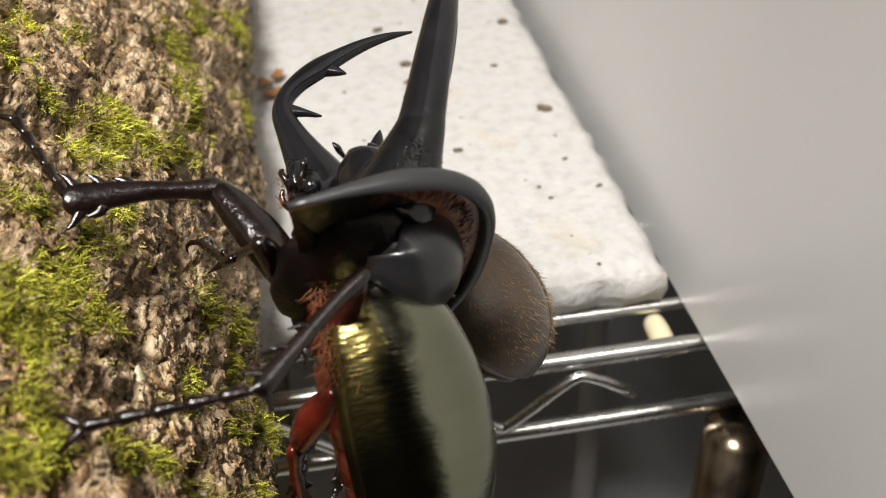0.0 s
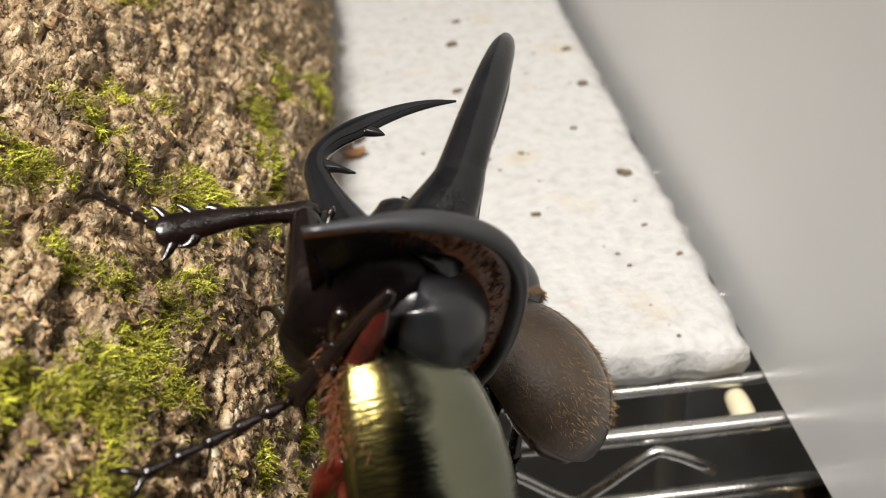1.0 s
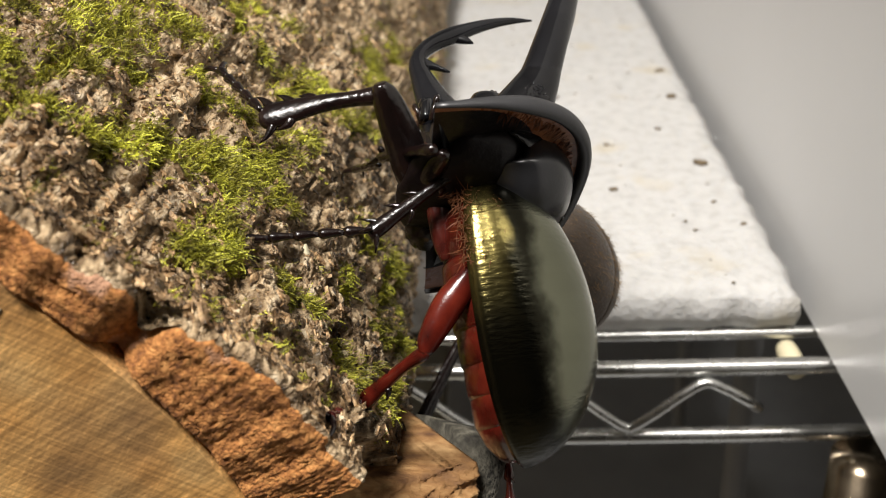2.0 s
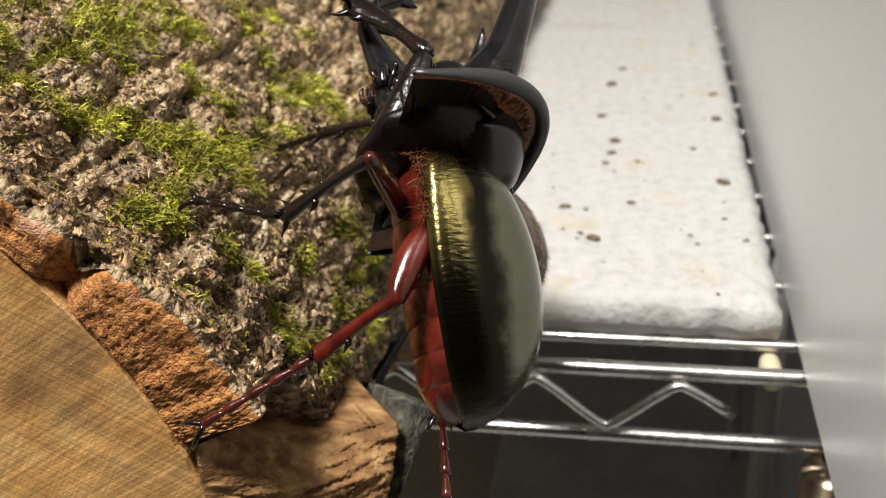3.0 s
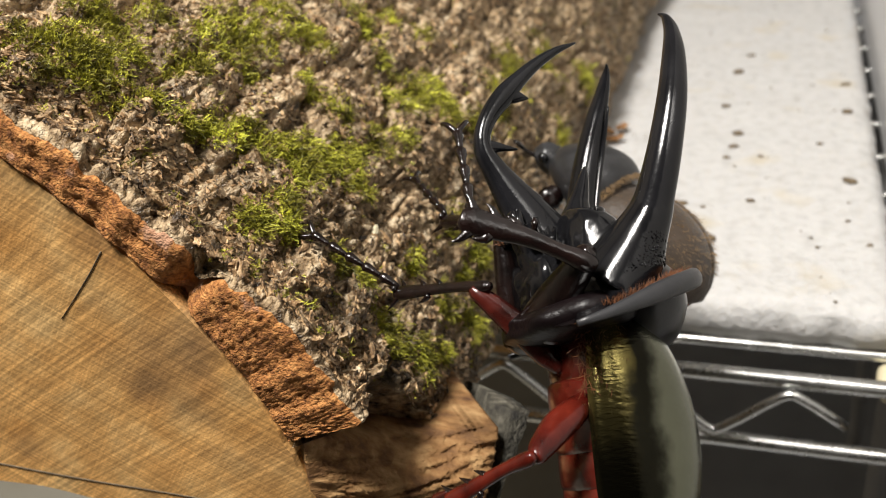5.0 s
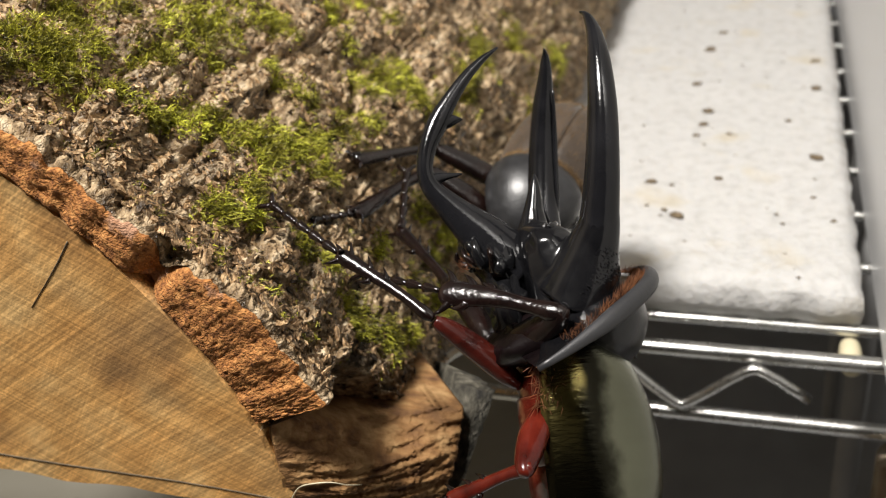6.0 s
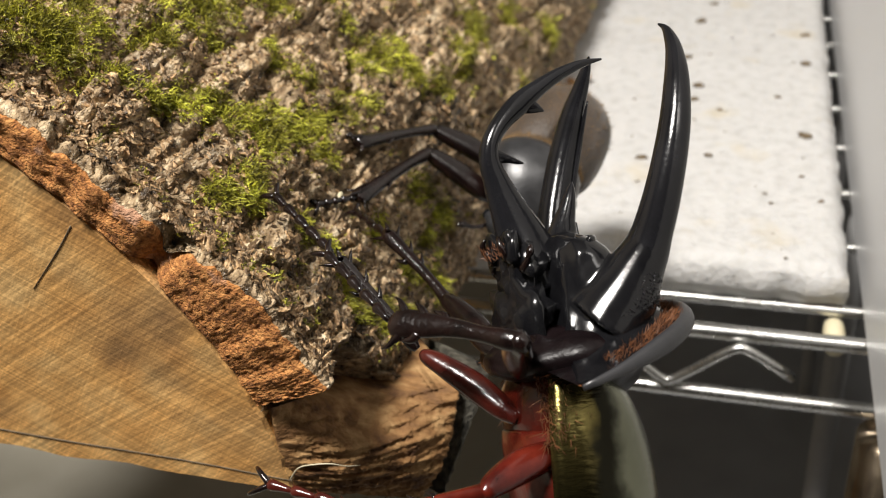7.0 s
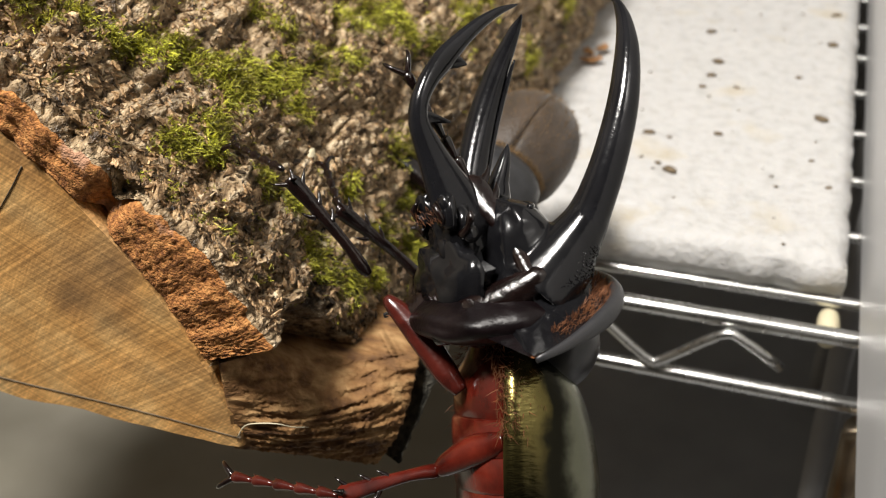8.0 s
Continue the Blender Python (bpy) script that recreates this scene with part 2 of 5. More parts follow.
# ---- room ----
def room():
    # unseen room added to close the light; each side toned to shape reflections
    for name, lo, hi, mat in (("floor", (-1.35, -2.2, -0.95), (1.8, 2.2, -0.9), FLOOR), ("ceiling", (-1.35, -2.2, 1.6), (1.8, 2.2, 1.65), PALE_REFLECTED),
                              ("wall_west", (-1.35, -2.2, -0.9), (-1.3, 2.2, 1.6), WARM_REFLECTED), ("wall_east", (1.8, -2.2, -0.9), (1.85, 2.2, 1.6), DARK_REFLECTED),
                              ("wall_south", (-1.35, -2.25, -0.9), (1.8, -2.2, 1.6), DARK_REFLECTED), ("wall_north", (-1.35, 2.2, -0.9), (1.8, 2.25, 1.6), PALE_REFLECTED)):
        tagged(obj(name, box(lo, hi), mat, smooth=False), "plain stand-in " + name.split("_")[0] + " of the room", name.split("_")[0], kind="structure")
    # the dark board and the backdrop are added to stand for shade under the shelf
    for name, lo, hi, mat, label in (("dark_shelf", (-0.16, -0.3, -0.30), (0.6, 0.7, -0.29), DARK_FILL, "added dark board filling the shadowed space below"),
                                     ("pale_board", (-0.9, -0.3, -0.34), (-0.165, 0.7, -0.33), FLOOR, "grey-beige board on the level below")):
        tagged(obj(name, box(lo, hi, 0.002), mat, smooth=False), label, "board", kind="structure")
    tagged(obj("backdrop", box((-0.9, 0.7, -0.9), (0.6, 0.72, -0.03)), DARK_FILL, smooth=False), "added dark panel filling the shadowed space behind the shelf", "backdrop", kind="structure")


room()


# ---- shelf and sheet ----
def wire_shelf():
    shelf = tagged(new("wire_shelf"), "chrome wire shelf with a zigzag truss along its front edge", "shelf")
    part("front_rod", rod((-0.62, -0.0225, -0.022), (0.5, -0.0225, -0.022), 0.0034), CHROME, shelf)
    part("lower_rod", rod((-0.62, -0.026, -0.051), (0.5, -0.026, -0.051), 0.0033), CHROME, shelf)
    for i in range(12):
        part("shelf_wire", rod((-0.62, -0.0015 + 0.05 * i, -0.0208), (0.5, -0.0015 + 0.05 * i, -0.0208), 0.0025, 10), CHROME, shelf)
    bm = bmesh.new()
    zig = [(-0.0215, -0.0285, -0.037), (-0.038, -0.0285, -0.0262), (-0.046, -0.0285, -0.0262)]
    x = -0.0665
    while x > -0.5:
        zig += [(x, -0.0285, -0.0432), (x - 0.008, -0.0285, -0.0432), (x - 0.0285, -0.0285, -0.0262), (x - 0.0365, -0.0285, -0.0262)]
        x -= 0.057
    tube(bm, [(*p, 0.0021, 0.0021) for p in zig], 3, 10, (0, 1, 0))
    part("zigzag_wire", bm, CHROME, shelf)
    part("clip", tube(bmesh.new(), [(-0.0065, -0.019, -0.027, 0.004, 0.004), (-0.0065, -0.010, -0.027, 0.0045, 0.0045), (-0.0065, -0.003, -0.027, 0.004, 0.004)], 3), CLIP, shelf, "beige plastic clip between the wires")
    part("post", rod((0.016, -0.04, -0.9), (0.016, -0.04, -0.052), 0.0125, 24), DARK_REFLECT_CHROME, shelf, "chrome corner post")
    part("rack_upright", rod((0.012, 0.106, -0.9), (0.012, 0.106, -0.024), 0.0065, 16), GREY, shelf, "grey upright behind the wires")
    part("rack_upright", rod((0.016, 0.274, -0.9), (0.016, 0.274, -0.024), 0.0047, 16), GREY, shelf, "grey upright behind the wires")


wire_shelf()


def white_sheet():
    bm = box((0.0035, -0.25, -0.0185), (0.0075, 0.8, 0.6), 0.0008)
    tagged(obj("plastic_sheet", bm, SHEET, smooth=False), "upright white plastic sheet standing beside the foam board", "sheet")


white_sheet()


def foam_board():
    bm = bmesh.new()
    nx, ny = 70, 120
    x0, x1, y0, y1, top, bottom = -0.36, -0.0035, -0.003, 0.62, 0.0, -0.0182
    grid = []
    for j in range(ny + 1):
        row = []
        for i in range(nx + 1):
            u, v = i / nx, j / ny
            x, y = x0 + (x1 - x0) * u, y0 + (y1 - y0) * v ** 1.5
            d = min(x1 - x, y - y0)
            z = top + 0.0012 * noise.noise((x * 30, y * 30, 0)) + 0.0006 * noise.noise((x * 160, y * 160, 3))
            if d < 0.006:
                z -= 0.004 * (1 - d / 0.006) ** 2 * (1 + 0.6 * noise.noise((x * 80, y * 80, 7)))
            if i == nx:
                x += 0.0008 * noise.noise((y * 90, 1, 2))
            if j == 0:
                y += 0.0016 * noise.noise((x * 90, 5, 2))
            row.append(bm.verts.new((x, y, z)))
        grid.append(row)
    for j in range(ny):
        for i in range(nx):
            bm.faces.new((grid[j][i], grid[j][i + 1], grid[j + 1][i + 1], grid[j + 1][i]))
    edge = [grid[0][i] for i in range(nx + 1)] + [grid[j][nx] for j in range(1, ny + 1)] + [grid[ny][i] for i in range(nx - 1, -1, -1)] + [grid[j][0] for j in range(ny - 1, 0, -1)]
    low, mid = [], []
    for v in edge:
        c = v.co
        mid.append(bm.verts.new((c.x + 0.0012 * noise.noise((c.x * 120, c.y * 120, 2)), c.y - (0.0015 if c.y < 0.01 else 0) + 0.001 * noise.noise((c.x * 150, c.y * 90, 9)), -0.011)))
        low.append(bm.verts.new((c.x, c.y + (0.002 if c.y < 0.01 else 0), bottom)))
    n = len(edge)
    for a, b in ((edge, mid), (mid, low)):
        for k in range(n):
            bm.faces.new((a[k], a[(k + 1) % n], b[(k + 1) % n], b[k]))
    bm.faces.new(low)
    tagged(obj("foam_board", bm, FOAM), "white foam board scattered with dark crumbs on a wire shelf", "foam board")


foam_board()

# ---- log ----
CX, CZ, AW, AH, POW = -0.33, 0.02, 0.165, 0.143, 1.75
FACE = -0.179
# moss cushions: the angle round the log, the place along it, the radius in millimetres
MOSS_NEAR = [(0.924, -0.151, 10), (0.977, -0.15, 7), (0.971, -0.127, 7), (0.899, -0.135, 6), (0.936, -0.111, 5.5), (0.832, -0.122, 5.5), (0.811, -0.147, 3), (0.767, -0.145, 3.5),
             (0.741, -0.137, 4.5), (0.705, -0.132, 5.5), (0.659, -0.127, 5.5), (0.61, -0.121, 6.5), (0.59, -0.11, 7), (0.593, -0.128, 4.5), (0.577, -0.141, 3.5), (0.587, -0.155, 4),
             (0.5, -0.104, 4.5), (0.451, -0.138, 4), (0.4, -0.134, 4), (0.282, -0.136, 6.5), (0.201, -0.131, 5.5), (0.325, -0.102, 3.5), (0.543, -0.148, 3.5), (0.15, -0.115, 4)]
MOSS_FAR = [(0.841, -0.105, 7), (0.836, -0.086, 8.5), (0.821, -0.069, 7.5), (0.763, -0.064, 6), (0.724, -0.029, 7), (0.78, -0.099, 4.5), (0.675, -0.088, 5), (0.631, -0.087, 5),
            (0.55, -0.1, 7), (0.556, -0.052, 6.5), (0.548, -0.037, 7), (0.475, -0.027, 8), (0.509, -0.067, 5), (0.53, -0.082, 5), (0.286, -0.066, 6), (0.53, -0.019, 4.5),
            (0.403, 0.05, 9), (0.39, 0.015, 8.5), (0.397, -0.013, 6), (0.17, 0.139, 9), (0.142, 0.07, 8), (0.194, -0.061, 7), (0.171, -0.074, 5.5), (0.089, -0.085, 7),
            (0.198, -0.096, 5), (0.7, -0.008, 4.5), (0.62, 0.005, 4.5), (0.638, -0.039, 4), (0.6, 0.12, 9), (0.35, 0.1, 9), (0.75, 0.06, 10)]


def section(a, out=0.0):
    """The log's rounded section: the point at the angle a, moved out by that much along the normal, and the normal."""
    def at(t):
        c, s = math.cos(t), math.sin(t)
        return CX + AW * math.copysign(abs(c) ** (2 / POW), c), CZ + AH * math.copysign(abs(s) ** (2 / POW), s)
    (x, z), (x1, z1), (x0, z0) = at(a), at(a + 0.002), at(a - 0.002)
    L = math.hypot(x1 - x0, z1 - z0) or 1.0
    nx, nz = (z1 - z0) / L, -(x1 - x0) / L
    return x + nx * out, z + nz * out, nx, nz


def crack_gap(a):
    """How far the bark's cut end falls back at a crack between two plates."""
    return sum(math.exp(-((a - c) / w) ** 2) for c, w in ((0.585, 0.022), (0.99, 0.03), (1.4, 0.03)))


def mossy(a, y):
    """How mossy the bark is there, 0 to 1."""
    m = max(1.15 - math.hypot((a - c) * 0.16, y - d) / (r * 0.00105) * 0.75 for c, d, r in MOSS_NEAR + MOSS_FAR)
    n = 0.35 * noise.noise((a * 12, y * 60, 2)) + 0.55 * noise.noise((a * 40, y * 230, 5)) + 0.35 * noise.noise((a * 100, y * 560, 8))
    return max(0.0, min(1.0, max(-0.2, m) + n - 0.05))


def flakes(y, s, seed, lift, tilt):
    """Scaly plates: each cell has a height and a lean of its own and ends in a step."""
    d, c = noise.voronoi((y, s, seed))
    p = c[0]
    h1 = math.sin(p[0] * 127.1 + p[1] * 311.7) * 437.5
    h2 = math.sin(p[0] * 269.5 + p[1] * 183.3) * 437.5
    h1, h2 = h1 - math.floor(h1), h2 - math.floor(h2)
    edge = min(1.0, (d[1] - d[0]) * 7)
    return lift * h1 * edge + tilt * ((y - p[0]) * (h2 - 0.35) + (s - p[1]) * (h1 - 0.5)) - 0.25 * lift * (1 - edge)


def bark_out(a, y):
    """The bark's thickness over the wood."""
    s = a * 0.16
    flare = 0.0095 * math.exp(-(y - FACE) / 0.03) * max(0.0, min(1.0, (0.66 - a) / 0.22))
    wy = y + 0.0035 * noise.noise((y * 70, s * 70, 3))
    ws = s + 0.0035 * noise.noise((y * 70, s * 70, 11))
    big = noise.voronoi((wy * 17, ws * 46, 7.7))[0]
    furrow = 1 - min(1.0, (big[1] - big[0]) * 3.2)
    near = 0.35 + 0.65 * min(1.0, (y - FACE) / 0.014)
    r = 0.0165 + flare + 0.003 * noise.noise((y * 12, s * 22, 0)) + 0.002 * noise.noise((y * 34, s * 60, 4))
    r -= near * 0.005 * furrow * furrow
    r += near * (flakes(wy * 62, ws * 150, 1.3, 0.003, 0.0024) + flakes(wy * 165 + 3, ws * 380, 5.1, 0.0012, 0.0010))
    r += 0.0006 * noise.noise((y * 420, s * 560, 2)) + 0.0005 * noise.noise((y * 900, s * 1100, 1)) - 0.0014
    return r


def low_edge(y):
    """The angle down to which the bark still sits on the wood."""
    q = max(0.0, min(1.0, (y - FACE - 0.018) / 0.045))
    return 0.285 - 0.42 * q * q * (3 - 2 * q) + 0.02 * noise.noise((y * 70, 0, 0))


def log():
    thing = tagged(new("log"), "split log with thick mossy bark and a pale sawn end", "log")
    # bark
    bm = bmesh.new()
    na = 560
    ys = [FACE + 0.0005 * i for i in range(256)] + [FACE + 0.128 + 0.0014 * i for i in range(42)] + [FACE + 0.187 + 0.0028 * i for i in range(50)] + [FACE + 0.327 + 0.008 * i for i in range(50)]
    outer = []
    for j, y in enumerate(ys):
        row = []
        for i in range(na + 1):
            u = i / na
            a = low_edge(y) + (1.25 - low_edge(y)) * min(1, u / 0.85) + max(0, u - 0.85) / 0.15 * 1.6
            g = crack_gap(a)
            t = bark_out(a, y) - 0.008 * g * math.exp(-(y - FACE) / 0.03)
            if j == 0:
                t -= 0.0012
            x, z, nx, nz = section(a, t)
            row.append(bm.verts.new((x, y + (0.0012 * noise.noise((a * 30, 1, 1)) + 0.006 * g if j < 3 else 0), z)))
        outer.append(row)
    for r, s in zip(outer, outer[1:]):
        for i in range(na):
            bm.faces.new((r[i], r[i + 1], s[i + 1], s[i]))
    under = []
    for y in ys:
        x, z, _, _ = section(low_edge(y) - 0.02, 0.0005)
        under.append(bm.verts.new((x, y, z)))
    for j in range(len(ys) - 1):
        bm.faces.new((outer[j][0], outer[j + 1][0], under[j + 1], under[j]))
    part("bark", bm, BARK, thing, "rough grey-brown bark patched with moss")
    # cut edge of the bark
    bm = bmesh.new()
    nr, nb = 22, 520
    rings = []
    for k in range(nr + 1):
        row = []
        for i in range(nb + 1):
            a = low_edge(FACE) + (2.6 - low_edge(FACE)) * (i / nb) ** 1.5
            g = crack_gap(a)
            t = bark_out(a, FACE) - 0.008 * g - 0.0012
            x, z, _, _ = section(a, 0.0006 + (t - 0.0006) * k / nr)
            rag = 0.0006 * noise.noise((a * 22, k * 0.2, 3)) + 0.0004 * noise.noise((a * 110, k * 0.7, 8)) + 0.0005 * noise.noise((a * 330, k * 2.1, 5))
            if k == 0:
                rag += 0.003
            if k == nr:
                rag = 0
            row.append(bm.verts.new((x, FACE + 0.0012 * noise.noise((a * 30, 1, 1)) + 0.006 * g + rag - (0.001 if k < nr else 0), z)))
        rings.append(row)
    for r, s in zip(rings, rings[1:]):
        for i in range(nb):
            bm.faces.new((r[i], r[i + 1], s[i + 1], s[i]))
    part("bark_edge", bm, CUT_BARK, thing, "crumbly rust-brown cut edge of the bark")
    # wood, flat below
    bm = bmesh.new()
    prof = []
    for i in range(110):
        a = 0.005 + 3.13 * i / 109
        x, z, _, _ = section(a, 0.0008 * noise.noise((a * 40, 2, 5)))
        prof.append((x, max(z, 0.021)))
    prof += [(CX - 0.16 + 0.32 * i / 40, 0.0203 + 0.0016 * noise.noise((i * 0.4, 3, 3))) for i in range(41)]
    rows = []
    for j, y in enumerate([FACE, FACE + 0.0012, -0.1, 0.0, 0.3, 0.54]):
        drop = 0.0 if y < -0.17 else min(1, (y + 0.17) / 0.17)
        rows.append([bm.verts.new((CX + (px - CX) * (0.994 if j == 0 else 1), y, pz if pz > 0.024 else pz - 0.0195 * drop)) for px, pz in prof])
    n = len(prof)
    for r, s in zip(rows, rows[1:]):
        for k in range(n):
            bm.faces.new((r[k], r[(k + 1) % n], s[(k + 1) % n], s[k]))
    bm.faces.new(rows[0]), bm.faces.new(rows[-1])
    part("wood", bm, WOOD, thing, "pale sawn end grain with saw marks", smooth=False)
    for pts, w in (([(-0.2136, 0.1049), (-0.2188, 0.0983), (-0.2262, 0.0898), (-0.2321, 0.0833)], 0.0003), ([(-0.30, 0.0285), (-0.25, 0.0265), (-0.2, 0.0262), (-0.165, 0.0248)], 0.00045)):
        bm = bmesh.new()
        tube(bm, [(x, FACE + 0.0001, z, w * (1 - 0.8 * i / len(pts)), 0.0004) for i, (x, z) in enumerate(pts)], 4, 6, (0, 0, 1) if pts[0][1] < 0.03 else (1, 0, 0))
        part("crack", bm, CRUMB, thing, "dark drying crack")
    # stub of a broken side branch, torn back from the sawn end
    bm = bmesh.new()
    nu, nv = 84, 60
    grid = []
    for j in range(nv + 1):
        v = j / nv
        row = []
        for i in range(nu + 1):
            u = i / nu
            lo = Vector((-0.168, FACE + 0.0004, 0.0195)).lerp(Vector((-0.1365, -0.153, -0.002)), u)
            hi = Vector((-0.167, FACE + 0.0004, 0.052)).lerp(Vector((-0.1262, -0.138, 0.0345)), u)
            hi.z -= 0.005 * math.sin(math.pi * min(1, u * 1.05)) + 0.003 * u
            p = lo.lerp(hi, v)
            bulge = 0.006 * math.sin(math.pi * v) * min(1, u * 3) - 0.010 * max(0, v - 0.7) / 0.3 * math.sin(math.pi * u)
            fib = 0.0016 * noise.noise((u * 5 + v * 2, v * 22 - u * 8, 2)) + 0.0012 * abs(noise.noise((u * 16, v * 70 - u * 30, 4))) + 0.0007 * noise.noise((u * 90, v * 160, 6))
            n = Vector((0.62, -0.75, 0.2))
            row.append(bm.verts.new(p + n * (bulge + fib * min(1, u * 6))))
        grid.append(row)
    for j in range(nv):
        for i in range(nu):
            bm.faces.new((grid[j][i], grid[j][i + 1], grid[j + 1][i + 1], grid[j + 1][i]))
    ring = grid[0][:] + [grid[j][nu] for j in range(1, nv + 1)] + grid[nv][nu - 1::-1] + [grid[j][0] for j in range(nv - 1, 0, -1)]
    back = [bm.verts.new((v.co.x - 0.03, v.co.y + 0.035, v.co.z)) for v in ring]
    n = len(ring)
    for k in range(n):
        bm.faces.new((ring[k], ring[(k + 1) % n], back[(k + 1) % n], back[k]))
    bm.faces.new(back)
    part("stub", bm, TORN_WOOD, thing, "torn fibrous wood of a broken side branch")
    bm = bmesh.new()
    rows = []
    for i in range(19):
        u = i / 18
        row = []
        for j in range(41):
            v = j / 40
            p = Vector((-0.1365, -0.153, -0.002)).lerp(Vector((-0.1262, -0.138, 0.0345)), v)
            t = 0.0105 * math.sin(math.pi * (0.36 + 0.45 * u)) * (0.8 + 0.3 * v) + 0.0011 * noise.noise((v * 16, u * 7, 0)) + 0.0007 * noise.noise((v * 50, u * 24, 4))
            row.append(bm.verts.new(p + Vector((0.85, 0.25, 0.0)) * t + Vector((-0.012, 0.026, -0.012)) * u))
        for j in (40, 27, 14, 0):
            row.append(bm.verts.new(row[j].co + Vector((-0.014, 0.008, -0.002))))
        rows.append(row)
    for r, s in zip(rows, rows[1:]):
        for k in range(len(r)):
            bm.faces.new((r[k], r[(k + 1) % len(r)], s[(k + 1) % len(r)], s[k]))
    bm.faces.new(rows[0]), bm.faces.new(rows[-1])
    part("stub_bark", bm, STUB_BARK, thing, "grey bark round the broken branch")
    return thing


LOG = log()
bm = bmesh.new()
tube(bm, [(-0.1645, -0.181, 0.0269, 0.00016, 0.00016), (-0.1605, -0.182, 0.0333, 0.00018, 0.00018), (-0.1554, -0.183, 0.0366, 0.00018, 0.00018), (-0.1502, -0.182, 0.037, 0.00018, 0.00018), (-0.1473, -0.179, 0.0339, 0.00016, 0.00016), (-0.1455, -0.174, 0.0298, 0.0001, 0.0001)], 4, 6)
part("fibre", bm, CLIP, LOG, "pale curled wood fibre")


def moss_and_flakes():
    """Moss shoots in tufts, each a bent stem with two rows of leaflets, and loose flakes of bark."""
    rnd = random.Random(21)
    roots, ups, sizes = [], [], []
    tries = tufts = 0
    while tufts < 10500 and tries < 160000:
        tries += 1
        y = FACE + 0.006 + 0.5 * rnd.random() ** 1.9
        a = rnd.uniform(max(low_edge(y), -0.05), 1.15)
        m = mossy(a, y)
        if rnd.random() > m * 1.4:
            continue
        tufts += 1
        x, z, nx, nz = section(a, bark_out(a, y) - 0.0004)
        for _ in range(3 + round(4 * m)):
            roots.append((x + rnd.gauss(0, 0.0009), y + rnd.gauss(0, 0.0011), z + rnd.gauss(0, 0.0009)))
            ups.append((nx + rnd.gauss(0, 0.55), rnd.gauss(0, 0.6), nz + rnd.gauss(0, 0.55)))
            sizes.append(rnd.uniform(0.0011, 0.0030) * (0.55 + 0.75 * m))
    rng = np.random.default_rng(5)
    P, D, L = np.array(roots), np.array(ups), np.array(sizes)[:, None]
    D /= np.linalg.norm(D, axis=1, keepdims=True)
    n = len(P)
    side = np.cross(D, rng.normal(size=(n, 3)))
    side /= np.linalg.norm(side, axis=1, keepdims=True)
    bend = rng.normal(size=(n, 3)) * 0.28 + np.array((0.1, -0.1, -0.25))
    steps = 6
    stem = [P + D * L * q + bend * L * q * q for q in np.linspace(0, 1, steps + 1)]
    cols, tris = list(stem), []
    for i in range(steps):
        for sg in (-1, 1):
            leaf = rng.uniform(0.6, 1.2, size=(n, 1)) * (0.00085 - 0.0006 * i / steps)
            cols.append(stem[i] + (D * 0.75 + bend * i / steps + sg * side * 0.62) * leaf)
            tris.append((i, i + 1, len(cols) - 1))
    V = np.stack(cols, axis=1)
    k = V.shape[1]
    F = (np.array(tris)[None] + k * np.arange(n)[:, None, None]).reshape(-1, 3)
    me = bpy.data.meshes.new("moss")
    me.vertices.add(n * k), me.loops.add(F.size), me.polygons.add(len(F))
    me.vertices.foreach_set("co", V.reshape(-1))
    me.loops.foreach_set("vertex_index", F.reshape(-1).astype(np.int32))
    me.polygons.foreach_set("loop_start", np.arange(0, F.size, 3, dtype=np.int32))
    me.update(calc_edges=True)
    me.materials.append(MOSS)
    ob = new("moss", me)
    ob.parent = LOG
    tagged(ob, "yellow-green moss growing on the bark", kind="stuff")
    verts, faces = [], []
    for _ in range(20000):
        y = FACE + 0.004 + 0.42 * rnd.random() ** 1.8
        a = rnd.uniform(low_edge(y) + 0.01, 1.15)
        x, z, nx, nz = section(a, bark_out(a, y) + 0.0001)
        n = (Vector((nx, 0, nz)) + Vector([rnd.gauss(0, 0.22) for _ in range(3)])).normalized()
        t1 = n.orthogonal().normalized()
        t1 = Matrix.Rotation(rnd.uniform(0, 6.28), 3, n) @ t1
        t2 = n.cross(t1)
        size = rnd.uniform(0.0003, 0.0011) * (2.0 if rnd.random() < 0.06 else 1)
        k = rnd.randint(4, 6)
        b = len(verts)
        c = Vector((x, y, z))
        ring = [c + (t1 * math.cos(6.283 * i / k) * 1.5 + t2 * math.sin(6.283 * i / k) * 0.6) * size * rnd.uniform(0.6, 1.2) for i in range(k)]
        verts.extend(r + n * size * 0.22 for r in ring)
        verts.extend(r - n * size * 0.25 for r in ring)
        faces.append(tuple(range(b, b + k)))
        for i in range(k):
            faces.append((b + i, b + (i + 1) % k, b + k + (i + 1) % k, b + k + i))
    me = bpy.data.meshes.new("bark_litter")
    me.from_pydata([tuple(v) for v in verts], [], faces)
    me.materials.append(FLAKE)
    ob = new("bark_litter", me)
    ob.parent = LOG
    tagged(ob, "loose flakes of bark", kind="stuff")


moss_and_flakes()


